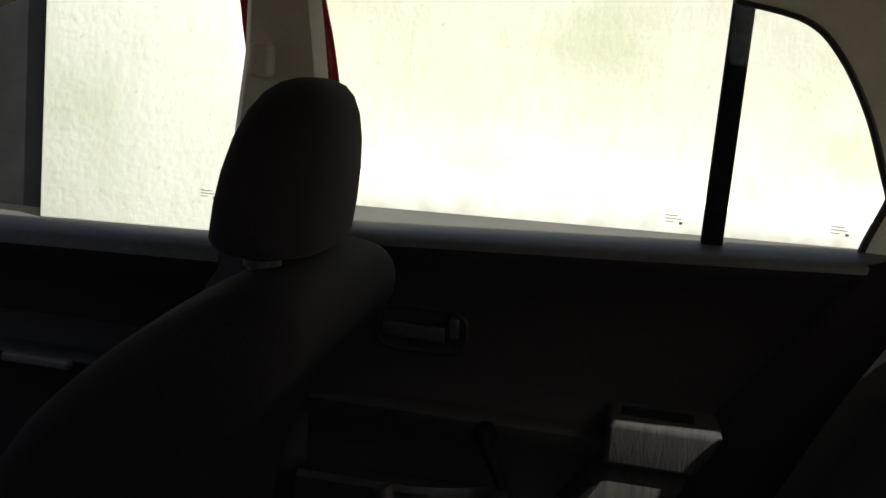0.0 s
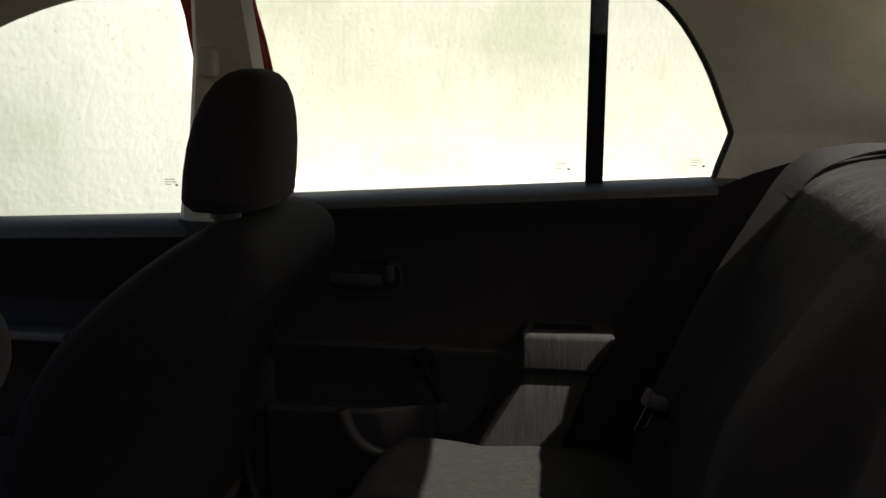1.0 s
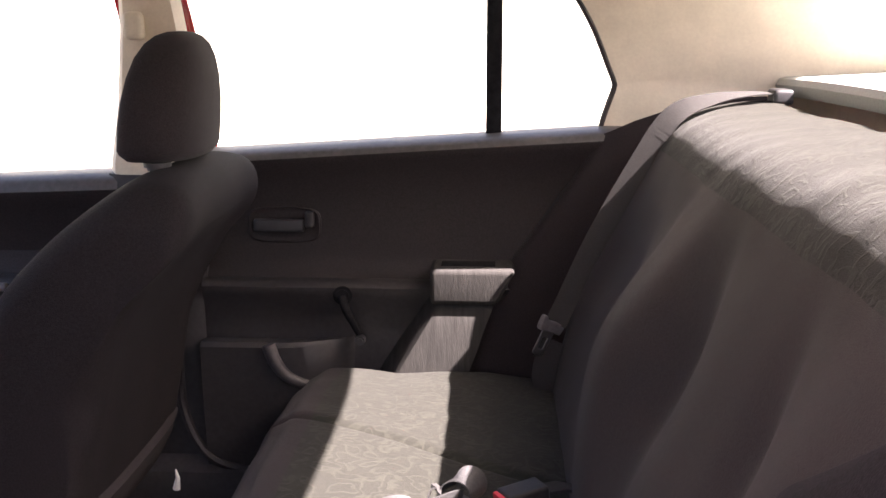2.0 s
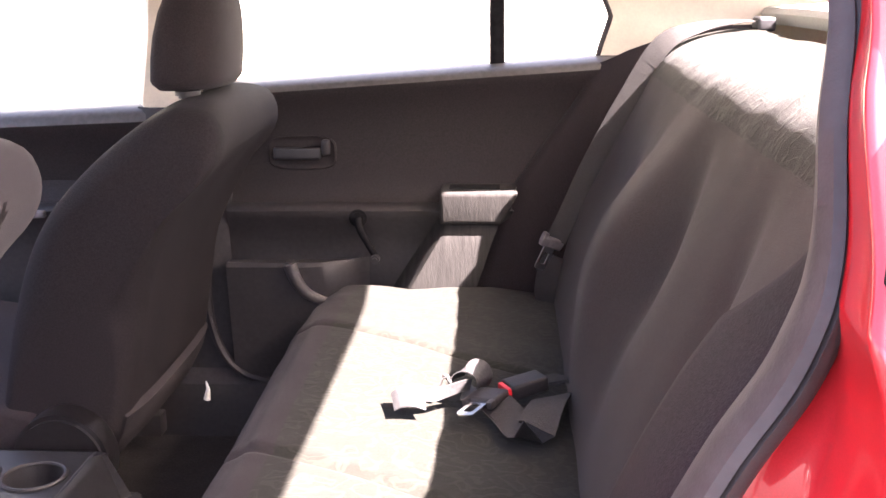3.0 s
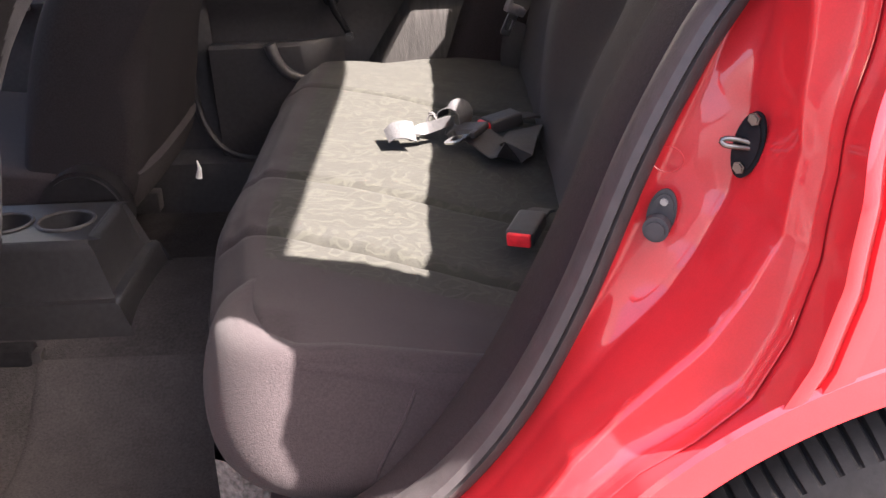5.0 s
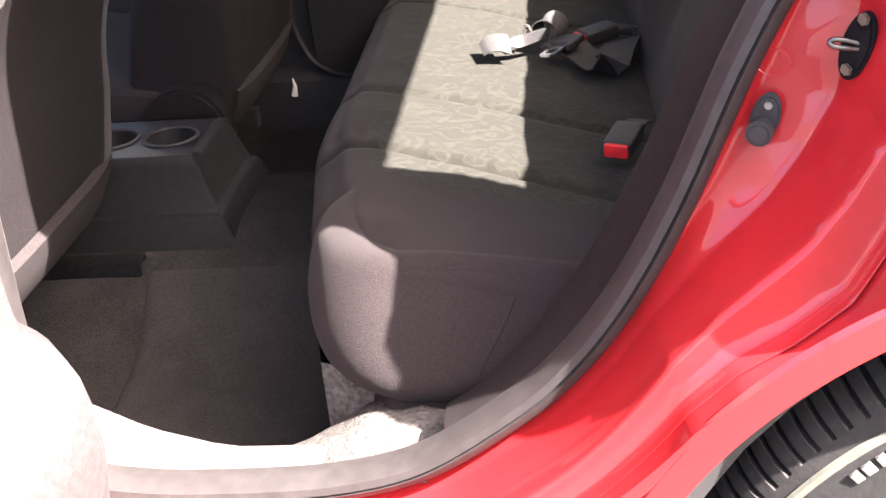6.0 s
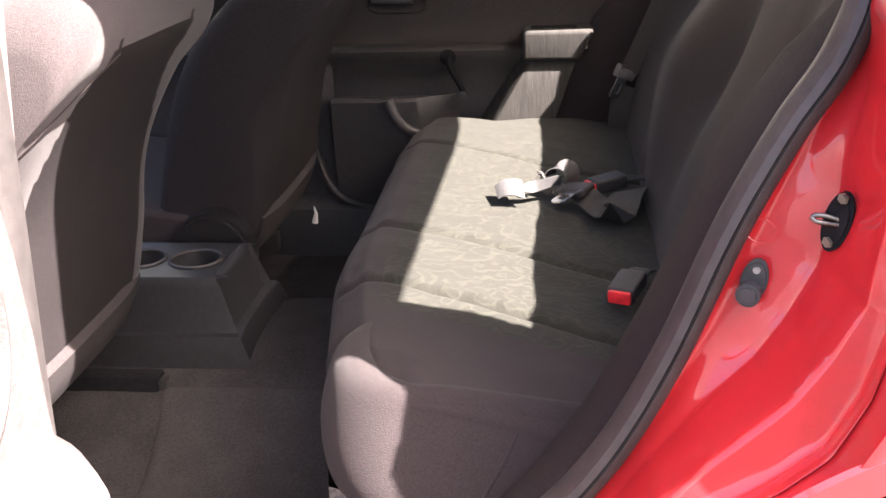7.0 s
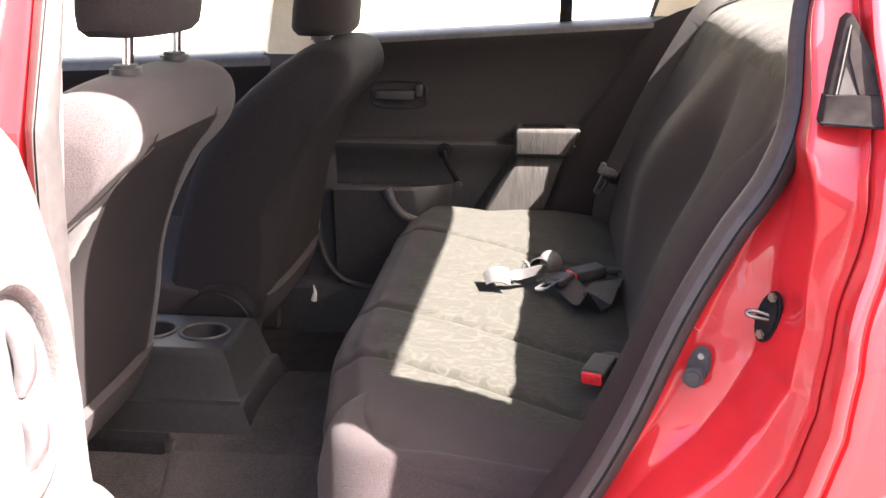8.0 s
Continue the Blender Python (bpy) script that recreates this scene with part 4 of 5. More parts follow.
part("pocket_lip", tube(smooth([(-0.352, 0.612, 0.662), (-0.343, 0.612, 0.635), (-0.325, 0.618, 0.607), (-0.295, 0.63, 0.590), (-0.26, 0.645, 0.585)], 20), lambda t: 0.012 - 0.004 * t, 10), LIP_GREY, far_door, "worn grey pocket edge")
part("door_seal", tube(smooth([(-0.49, 0.655, 0.98), (-0.50, 0.65, 0.8), (-0.512, 0.645, 0.62), (-0.505, 0.642, 0.53), (-0.475, 0.64, 0.465), (-0.42, 0.638, 0.435), (-0.3, 0.638, 0.43), (-0.1, 0.638, 0.45)], 50), 0.008, 8), SEAL, far_door, "dark rubber door seal")
front_door = thing("front_door", "closed far front door with dark trim", "car door", at=(-1.0, 0.70, 0.42))
part("upper_panel", door_trim(-1.55, -0.604, [(y, z - 0.078 if z > 0.8 else z) for y, z in UPPER], slope=0.072), DOOR_CLOTH, front_door, "dark upper door panel")
part("window_ledge", door_trim(-1.55, -0.604, [(y, z - 0.078) for y, z in LEDGE], slope=0.072), SKYLIT_LEDGE, front_door, "dark moulded ledge below the window")
part("lower_panel", door_trim(-1.55, -0.628, LOWER), PLASTIC, front_door, "dark plastic lower door panel")
part("pull_handle", box(-0.90, -0.80, 0.640, 0.665, 0.738, 0.752, 0.005, 3), PLASTIC_GREY, front_door, "grey door pull edge")

# ---- floor mat ----
mat_rows = []
for i in range(25):
    x = -0.565 + 0.275 * i / 24
    mat_rows.append([(x, y, floor_height(x, y) + (0.002 if i in (0, 24) or j in (0, 30) else 0.009)) for j, y in enumerate([-0.565 + 0.405 * j / 30 for j in range(31)])])
floor_mat = part("floor_mat", grid(mat_rows), MAT)
tagged(floor_mat, "dark carpet mat on the rear floor", "floor mat")

# ---- rear seat ----
def cushion_swell(x, y, z):
    d = Vector()
    if z > 0.58:
        d.z += 0.004 * math.cos((y - 0.30) * math.pi / 0.55)
        for seam in SEAMS:
            d.z -= 0.008 * math.exp(-((y - seam) / 0.007) ** 2)
        d.z += 0.0022 * math.sin(2 * math.pi * x / 0.034 + 9 * y) * math.exp(-((y + 0.335) / 0.022) ** 2)
        d.z += 0.0012 * math.sin(2 * math.pi * x / 0.041 + 2) * math.exp(-((y + 0.15) / 0.018) ** 2)
        d.z += 0.0025 * noise.noise(Vector((x * 14, y * 14, 3)))
        d.z -= 0.026 * min(max((y - 0.2) / 0.4, 0), 1) ** 1.5 * min(max((0.0 - x) / 0.14, 0), 1)
    if y < -0.5:
        d.y -= (0.022 * min(max((0.650 - z) / 0.05, 0), 1) ** 0.7 + 0.030 * min(max((0.62 - z) / 0.14, 0), 1)) * min((-0.5 - y) / 0.06, 1)
    d.y -= 0.36 * (x + 0.1) * min(max((0.55 - abs(y)) / 0.15, 0), 1)
    turn = min(max((-0.204 - x) / 0.062, 0), 1.35)
    d.y += 0.040 * turn ** 1.8 * min(max((-0.45 - y) / 0.1, 0), 1)
    near = min(max((-0.30 - y) / 0.27, 0), 1)
    d.x += 0.058 * near ** 1.6 * min(max((-0.16 - x) / 0.1, 0), 1)
    front = min(max((-0.15 - x) / 0.1, 0), 1)
    d.x += near ** 1.6 * front * (0.016 * min(max((0.53 - z) / 0.06, 0), 1))
    d.z += 0.85 * max(0.520 - z, 0) * near
    if z > 0.6:
        d.z -= 0.020 * near * min(max((-0.222 - x) / 0.05, 0), 1.2) ** 1.5
        d.z -= 0.013 * min(max((-0.525 - y) / 0.045, 0), 1) * min(max((-0.145 - x) / 0.04, 0), 1)
    d.x += 0.003 * noise.noise(Vector((x * 10, y * 10, z * 10)))
    return d


def split(bm, test):
    """Lifts the faces that pass the test out of bm into a mesh of their own."""
    other = bm.copy()
    bmesh.ops.delete(bm, geom=[f for f in bm.faces if test(f.calc_center_median(), f.normal)], context="FACES")
    bmesh.ops.delete(other, geom=[f for f in other.faces if not test(f.calc_center_median(), f.normal)], context="FACES")
    return other


def pillow_rows(y0, y1, round_end, stations):
    """The middle y of each strip of a pillow, before its swell."""
    ends = [round_end * (1 - math.cos(i / 6 * math.pi / 2)) for i in range(7)]
    ys = [y0 + e for e in ends] + [y0 + round_end + (y1 - y0 - 2 * round_end) * i / stations for i in range(1, stations)] + [y1 - e for e in reversed(ends)]
    return [(a + b) / 2 for a, b in zip(ys, ys[1:])]


def split_columns(bm, profile, n, wanted, y0, y1, rows):
    """Lifts a field of a pillow into a mesh of its own: outline points that pass wanted(x, z), between two y."""
    loop = smooth([(x, 0, z) for x, z in profile], n, closed=True)
    cols = {j for j in range(n) if wanted((loop[j].x + loop[(j + 1) % n].x) / 2, (loop[j].z + loop[(j + 1) % n].z) / 2)}
    bm.faces.ensure_lookup_table()
    picked = {i for i, f in enumerate(bm.faces) if len(f.verts) == 4 and i % n in cols and y0 < rows[i // n] < y1}
    bm.faces.index_update()
    other = bm.copy()
    other.faces.ensure_lookup_table()
    bmesh.ops.delete(bm, geom=[f for i, f in enumerate(bm.faces) if i in picked], context="FACES")
    bmesh.ops.delete(other, geom=[f for i, f in enumerate(other.faces) if i not in picked], context="FACES")
    return other


SEAMS = (-0.36, -0.17, 0.25)
rear_seat = thing("rear_seat", "dark cloth rear bench seat with figured sunlit cushion", "car seat", at=(0.0, 0.0, 0.36))
CUSHION = [(-0.268, 0.642), (-0.235, 0.655), (-0.12, 0.645), (0.0, 0.626), (0.12, 0.612), (0.22, 0.60), (0.25, 0.52), (0.22, 0.42), (0.0, 0.40), (-0.22, 0.40), (-0.278, 0.44), (-0.295, 0.52), (-0.298, 0.59), (-0.290, 0.624)]
cushion = pillow(CUSHION, -0.597, 0.612, 0.015, 170, 190, cushion_swell)
insert = split_columns(cushion, CUSHION, 190, lambda x, z: z > 0.595 and x > -0.225, -0.43, 0.60, pillow_rows(-0.597, 0.612, 0.015, 170))
bmesh.ops.recalc_face_normals(cushion, faces=cushion.faces)


def cushion_end():
    """The sewn end panel of the cushion: it wraps the front corner and leans out over the sill."""
    rows = []
    for z, xf, ys in ((0.628, -0.188, -0.550), (0.644, -0.199, -0.566), (0.6515, -0.211, -0.579), (0.6535, -0.221, -0.589), (0.6510, -0.231, -0.597), (0.645, -0.240, -0.602), (0.638, -0.246, -0.606), (0.628, -0.251, -0.612), (0.615, -0.2545, -0.620), (0.600, -0.257, -0.628), (0.588, -0.2575, -0.634), (0.576, -0.256, -0.640), (0.564, -0.252, -0.646), (0.554, -0.247, -0.649), (0.544, -0.240, -0.648), (0.535, -0.231, -0.641), (0.527, -0.220, -0.628), (0.522, -0.205, -0.610)):
        draw = max(xf + 0.2575, 0) if z > 0.6 else 0
        r, b = 0.085 - 0.55 * draw, 0.135 - 0.55 * draw
        path = [(xf + 0.020, ys + b + 0.050), (xf + 0.009, ys + b + 0.030), (xf + 0.002, ys + b + 0.012)]
        path += [(xf + r - r * math.cos(k * math.pi / 24), ys + b - b * math.sin(k * math.pi / 24)) for k in range(13)]
        path += [(xf + r + (0.20 - xf - r) * k / 30, ys) for k in range(1, 31)]
        low = min(max((z - 0.555) / 0.085, 0), 1)
        rows.append([(x + 0.002 * noise.noise(Vector((x * 16, y * 16, z * 16))), y + 0.003 * noise.noise(Vector((x * 13, 4, z * 13))), z + low * float(np.interp(x, [-0.235, -0.12, 0.0, 0.12, 0.2], [0.0, -0.002, -0.018, -0.034, -0.044]))) for x, y in path])
    return grid(rows)


side_face = cushion_end()
skin = BVHTree.FromBMesh(side_face)
part("cushion", cushion, FABRIC, rear_seat, "plain dark cloth cushion edge")
part("cushion_side", side_face, FABRIC, rear_seat, "brownish dark cloth cushion side")
side_seam = smooth([(-0.052, -0.60, 0.630), (-0.066, -0.62, 0.60), (-0.088, -0.63, 0.56), (-0.106, -0.64, 0.52), (-0.112, -0.64, 0.47)], 40)
part("seam", tube([skin.find_nearest(p)[0] for p in side_seam], 0.0017, 6), FABRIC, rear_seat, "sewn seam on the cushion side")
part("insert", insert, FABRIC_SWIRL, rear_seat, "figured grey cloth cushion centre with sewn cross seams")


def back_swell(x, y, z):
    d = Vector()
    if x < 0.40:
        h = min(max((z - 0.62) / 0.2, 0), 1) * min(max((1.005 - z) / 0.14, 0), 1)
        d.x -= h * (0.034 * math.exp(-((y - 0.085) / 0.07) ** 4) + 0.012 * math.exp(-((y + 0.18) / 0.06) ** 2) + 0.014 * math.exp(-((y + 0.44) / 0.07) ** 2))
        d.x += h * (0.022 * math.exp(-((y - 0.38) / 0.13) ** 4) + 0.024 * math.exp(-((y + 0.055) / 0.045) ** 2) + 0.020 * math.exp(-((y + 0.22) / 0.20) ** 4) + 0.016 * math.exp(-((y + 0.315) / 0.035) ** 2))
    top = min(max((z - 0.97) / 0.05, 0), 1)
    slant = y + 0.9 * (x - 0.3)
    d.z += top * 0.003 * noise.noise(Vector((slant * 26, x * 4, 1))) * (1 + noise.noise(Vector((x * 7, y * 7, 9))))
    d += 0.003 * Vector((noise.noise(Vector((x * 9, y * 9, z * 9))), 0, noise.noise(Vector((x * 11, y * 11, 5)))))
    return d


BACK = [(0.112, 0.59), (0.120, 0.67), (0.146, 0.775), (0.192, 0.878), (0.233, 0.957), (0.268, 1.018), (0.308, 1.049), (0.368, 1.062), (0.415, 1.064), (0.445, 1.045), (0.445, 0.98), (0.37, 0.80), (0.28, 0.60), (0.22, 0.54), (0.15, 0.545)]
backrest = pillow(BACK, -0.605, 0.60, 0.05, 110, 84, back_swell)
# one cloth: figures only on the sunlit top, plain where shade hides them
insert = split_columns(backrest, BACK, 84, lambda x, z: z > 1.0 and x < 0.44, -0.54, 0.57, pillow_rows(-0.605, 0.60, 0.05, 110))
part("backrest", backrest, BACK_CLOTH, rear_seat, "dark cloth backrest")
part("back_insert", insert, FABRIC_SWIRL, rear_seat, "figured grey cloth kept to the sunlit backrest top")
part("base_side", grid([[(x, y, z + 0.003 * noise.noise(Vector((x * 30, y * 30, z * 30)))) for x, y in [(-0.20, -0.30), (-0.225, -0.40), (-0.240, -0.50), (-0.245, -0.56), (-0.237, -0.595), (-0.21, -0.61), (-0.1, -0.615), (0.05, -0.615)]] for z in [0.34 + 0.21 * j / 10 for j in range(11)]]), LIT_CARPET, rear_seat, "grey carpet below the cushion, paled to imitate sunlight")
part("seat_base", box(-0.235, 0.28, -0.56, 0.60, 0.33, 0.45, 0.02), CARPET, rear_seat, "carpeted seat base")

# ---- front seats ----
def build_front_seat(dx, dy, dz, head_lift, who, disc_side, piped=False):
    s = thing("front_seat", who, "car seat", "front seats", at=(-0.55 + dx, dy, 0.36))
    prof = [(-0.362, 0.992), (-0.342, 0.968), (-0.347, 0.925), (-0.395, 0.862), (-0.448, 0.756), (-0.474, 0.640), (-0.498, 0.54), (-0.55, 0.47), (-0.64, 0.46), (-0.675, 0.52), (-0.655, 0.65), (-0.620, 0.77), (-0.580, 0.850), (-0.525, 0.915), (-0.465, 0.965), (-0.41, 0.995)]
    prof = [(x + dx, z + dz) for x, z in prof]

    def swell(x, y, z):
        t = (y - dy) / 0.22
        d = Vector((0, 0, 0))
        top = min(max((z - dz - 0.86) / 0.14, 0), 1)
        d.z -= 0.022 * top * t ** 4
        d.y -= 0.016 * top * t ** 3
        if x - dx > -0.45 + (z - dz - 0.62) * 0.35:
            d.x -= 0.018 * t ** 4
        d.x += 0.004 * noise.noise(Vector((x * 8, y * 8, z * 8)))
        return d

    shell = pillow(prof, dy - 0.225, dy + 0.225, 0.05, 44, 126, swell)
    panel = split(shell, lambda c, n: abs(c.y - dy) < 0.165 - 0.06 * max(c.z - dz - 0.80, 0) / 0.15 and c.z - dz < 0.93 and c.x - dx > -0.56 + (c.z - dz - 0.5) * 0.30)
    tree = BVHTree.FromBMesh(join_copy(shell, panel))
    seams = []
    if piped:
        side = smooth([(-0.33 + dx, dy - 0.10, 0.905 + dz), (-0.36 + dx, dy - 0.155, 0.875 + dz), (-0.37 + dx, dy - 0.20, 0.852 + dz), (-0.42 + dx, dy - 0.24, 0.835 + dz), (-0.50 + dx, dy - 0.26, 0.83 + dz)], 30)
        seams.append([tree.find_nearest(p)[0] for p in side])
    for pts in seams:
        part("seam", tube(pts, 0.0016, 6), FABRIC, s, "dark sewn piping")
    # driver's sunlit tone and the passenger's shaded tone are put in the colours
    part("backrest", shell, LIT_SEAT_CLOTH if piped else BACK_VINYL, s, "dark cloth backrest")
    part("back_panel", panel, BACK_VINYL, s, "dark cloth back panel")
    if piped:
        k, up = 1, 0.048
        foot = part("rail_foot", box(-0.66 + dx, -0.478 + dx, dy + k * 0.20 - 0.016, dy + k * 0.20 + 0.016, 0.352 + up, 0.392 + up, 0.006), MATTE_BLACK, s, "black rail end cover")
        part("rail_tip", box(-0.480 + dx, -0.466 + dx, dy + k * 0.20 - 0.013, dy + k * 0.20 + 0.010, 0.356 + up, 0.386 + up, 0.004), PLASTIC, foot, "dark rail end tip")
    # lit lower edge of the backrest, its light put into a paler strip
    hem = []
    for x, z in ((-0.484, 0.578), (-0.476, 0.570), (-0.484, 0.545), (-0.500, 0.515), (-0.520, 0.495), (-0.530, 0.500)):
        hem.append([(x + dx - 0.014 * abs(2 * j / 24 - 1) ** 4, dy - 0.205 + 0.41 * j / 24, z + dz) for j in range(25)])
    part("hem_flap", grid(hem), LIT_HEM_CLOTH, s, "lower back edge flap in a paler tone standing for light")
    part("cushion", pillow([(-0.55 + dx, 0.50), (-0.58 + dx, 0.58), (-0.75 + dx, 0.60), (-1.0 + dx, 0.62), (-1.08 + dx, 0.58), (-1.05 + dx, 0.50), (-0.8 + dx, 0.47)], dy - 0.235, dy + 0.235, 0.04, 12, 48), FABRIC, s, "dark cloth seat cushion")
    cx, cz = -0.405 + dx + head_lift * 0.6, 1.078 + dz + head_lift
    low = 0.0 if head_lift else 0.012
    rows = []
    for zz, kx, ky in ((low - 0.088, 0.55, 0.68), (low - 0.086, 0.82, 0.86), (low - 0.078, 0.96, 0.955), (-0.06, 1.0, 0.99), (-0.03, 1.0, 1.0), (0.0, 0.97, 0.975), (0.03, 0.90, 0.905), (0.055, 0.78, 0.80), (0.072, 0.63, 0.655), (0.082, 0.45, 0.49), (0.087, 0.23, 0.30), (0.088, 0.05, 0.10)):
        ring_pts = []
        for j in range(40):
            b = 2 * math.pi * j / 40
            px = 0.050 * kx * math.copysign(abs(math.cos(b)) ** 0.75, math.cos(b))
            py = 0.115 * ky * math.copysign(abs(math.sin(b)) ** 0.55, math.sin(b))
            ring_pts.append((cx + px + 0.10 * zz - 0.012 * (py / 0.115) ** 2, dy + py, cz + zz))
        rows.append(ring_pts)
    part("headrest", grid(rows, close_u=True, caps=True), FABRIC, s, "dark cloth headrest")
    for k in (-1, 1):
        post = part("post", tube([(cx - 0.006, dy + k * 0.078, 0.97 + dz), (cx + 0.002, dy + k * 0.078, cz - 0.05)], 0.0062, 12), CHROME, s, "chrome headrest post")
        part("collar", disc((cx - 0.006, dy + k * 0.078, 1.000 + dz), (0, 0, 1), 0.017, 0.014, 20, 0.004, (1, 1.3)), PLASTIC, post)
    part("recliner_cover", disc((-0.562 + dx, dy + disc_side * 0.247, 0.528), (0, disc_side, 0), 0.066, 0.05, 40, 0.006, (1, 1.06)), RECLINER, s, "dark plastic recliner cover")
    for k in (-1, 1):
        part("rail", box(-1.1 + dx, -0.58 + dx, dy + k * 0.20 - 0.018, dy + k * 0.20 + 0.018, 0.365, 0.405, 0.005), PLASTIC, s, "dark seat rail")
        part("bracket", box(-0.64 + dx, -0.60 + dx, dy + k * 0.20 - 0.012, dy + k * 0.20 + 0.012, 0.38, 0.50, 0.004), PLASTIC, s)
    return s


build_front_seat(0.0, 0.35, 0.0, 0.0, "dark cloth front passenger seat with lowered headrest", -1)
build_front_seat(-0.095, -0.35, 0.018, 0.045, "dark cloth driver seat with raised headrest on chrome posts", -1, True)

# ---- centre console ----
console = thing("centre_console", "dark plastic centre console with two cup holders", "console", at=(-0.65, -0.02, 0.40))


def console_shell():
    rows = []
    for z, x1, y0, y1 in ((0.415, -0.462, -0.136, 0.116), (0.498, -0.483, -0.124, 0.098), (0.503, -0.487, -0.122, 0.096), (0.505, -0.499, -0.112, 0.086), (0.509, -0.502, -0.110, 0.084), (0.570, -0.513, -0.104, 0.064), (0.578, -0.516, -0.101, 0.060), (0.583, -0.523, -0.095, 0.053)):
        loop = smooth([(-1.10, y0, z), (-0.8, y0, z), (x1 - 0.012, y0, z), (x1 - 0.003, y0 + 0.003, z), (x1, y0 + 0.012, z), (x1, (y0 + y1) / 2, z), (x1, y1 - 0.012, z), (x1 - 0.003, y1 - 0.003, z), (x1 - 0.012, y1, z), (-0.8, y1, z), (-1.10, y1, z)], 60)
        rows.append(loop)
    return grid(rows)


part("shell", console_shell(), CONSOLE, console)


def cup_top():
    """The console's top with two round wells."""
    bm = bmesh.new()
    outline = smooth([(-1.10, -0.096, 0.582), (-0.542, -0.096, 0.582), (-0.522, -0.076, 0.582), (-0.522, 0.032, 0.582), (-0.542, 0.052, 0.582), (-1.10, 0.052, 0.582)], 60)
    vs = [bm.verts.new(p) for p in outline]
    ed = [bm.edges.new((vs[i], vs[(i + 1) % len(vs)])) for i in range(len(vs))]
    for cx in (-0.570, -0.655):
        ws = [bm.verts.new((cx + 0.037 * math.cos(2 * math.pi * i / 32), -0.022 + 0.037 * math.sin(2 * math.pi * i / 32), 0.582)) for i in range(32)]
        ed += [bm.edges.new((ws[i], ws[(i + 1) % 32])) for i in range(32)]
        low_ws = [bm.verts.new((cx + 0.034 * math.cos(2 * math.pi * i / 32), -0.022 + 0.034 * math.sin(2 * math.pi * i / 32), 0.52)) for i in range(32)]
        for i in range(32):
            bm.faces.new((ws[i], ws[(i + 1) % 32], low_ws[(i + 1) % 32], low_ws[i]))
        bm.faces.new(low_ws)
    bmesh.ops.triangle_fill(bm, edges=ed, use_beauty=True)
    return bm


top = part("top", cup_top(), CONSOLE, console)
for cx in (-0.570, -0.655):
    part("cup_rim", tube([(cx + 0.038 * math.cos(2 * math.pi * i / 32), -0.022 + 0.038 * math.sin(2 * math.pi * i / 32), 0.583) for i in range(32)], 0.003, 8, closed=True), PLASTIC, top, "worn cup holder rim")

# the console sits between the front seats
for o in console.children:
    o.location += Vector((0.021, 0, -0.02))

# ---- seat belts ----
far_belt = thing("seat_belt", "dark webbing seat belt hanging beside the backrest", "seat belt", at=(0.12, 0.55, 0.62))
fall = smooth([(0.42, 0.500, 1.079), (0.38, 0.500, 1.079), (0.326, 0.500, 1.071), (0.272, 0.505, 1.046), (0.226, 0.515, 0.970), (0.170, 0.530, 0.86), (0.13, 0.54, 0.765), (0.112, 0.538, 0.725)], 44)
part("webbing", ribbon(fall, [(0.1 + 0.8 * min(i / 16, 1), -1.0 + 0.55 * min(i / 16, 1), -0.42 * min(i / 16, 1)) for i in range(44)], 0.034), WEBBING, far_belt, "dark grey webbing")
part("belt_guide", box(0.408, 0.436, 0.478, 0.522, 1.064, 1.086, 0.006, 3), BLACK_GLOSS, far_belt, "black belt guide on the shelf edge")
part("webbing", ribbon(smooth([(0.108, 0.537, 0.70), (0.10, 0.54, 0.67), (0.095, 0.545, 0.63), (0.10, 0.55, 0.60)], 12), (0.9, -0.45, -0.2), 0.040), WEBBING, far_belt, "dark grey webbing")
def tongue_plate(length, width, thick=0.0025, slot=(0.30, 0.78, 0.5)):
    """A flat steel tongue with a rounded end and a slot, lying along -z from its root."""
    def outline(hw, z0, z1, r):
        pts = []
        for cx, cz, a0 in ((hw - r, z0 - r, 0), (-hw + r, z0 - r, 90), (-hw + r, z1 + r, 180), (hw - r, z1 + r, 270)):
            pts += [(cx + r * math.cos(radians(a0 + 18 * i)), cz + r * math.sin(radians(a0 + 18 * i))) for i in range(6)]
        return pts
    out = outline(width / 2, 0, -length, width * 0.28)
    hole = outline(width * slot[2] / 2, -length * slot[0], -length * slot[1], width * 0.12)
    t = thick / 2
    return grid([[(x, -t, z) for x, z in out], [(x, -t, z) for x, z in hole], [(x, t, z) for x, z in hole], [(x, t, z) for x, z in out]], close_u=True, close_v=True)


def turned(bm, m):
    bmesh.ops.transform(bm, matrix=m, verts=bm.verts)
    return bm


AT_TONGUE = pose(0.106, 0.530, 0.727, 12, 22, 36)
tongue = part("tongue", turned(join(box(-0.022, 0.022, -0.006, 0.006, -0.014, 0.004, 0.004, 3), box(0.014, 0.023, -0.006, 0.006, -0.010, 0.014, 0.004, 2), box(-0.023, -0.014, -0.006, 0.006, -0.010, 0.010, 0.004, 2)), AT_TONGUE), PLASTIC_GREY, far_belt, "dark grey tongue grip")
part("blade", turned(tongue_plate(0.044, 0.022), AT_TONGUE @ pose(0, 0, -0.010)), STEEL, tongue, "slotted steel belt tongue")


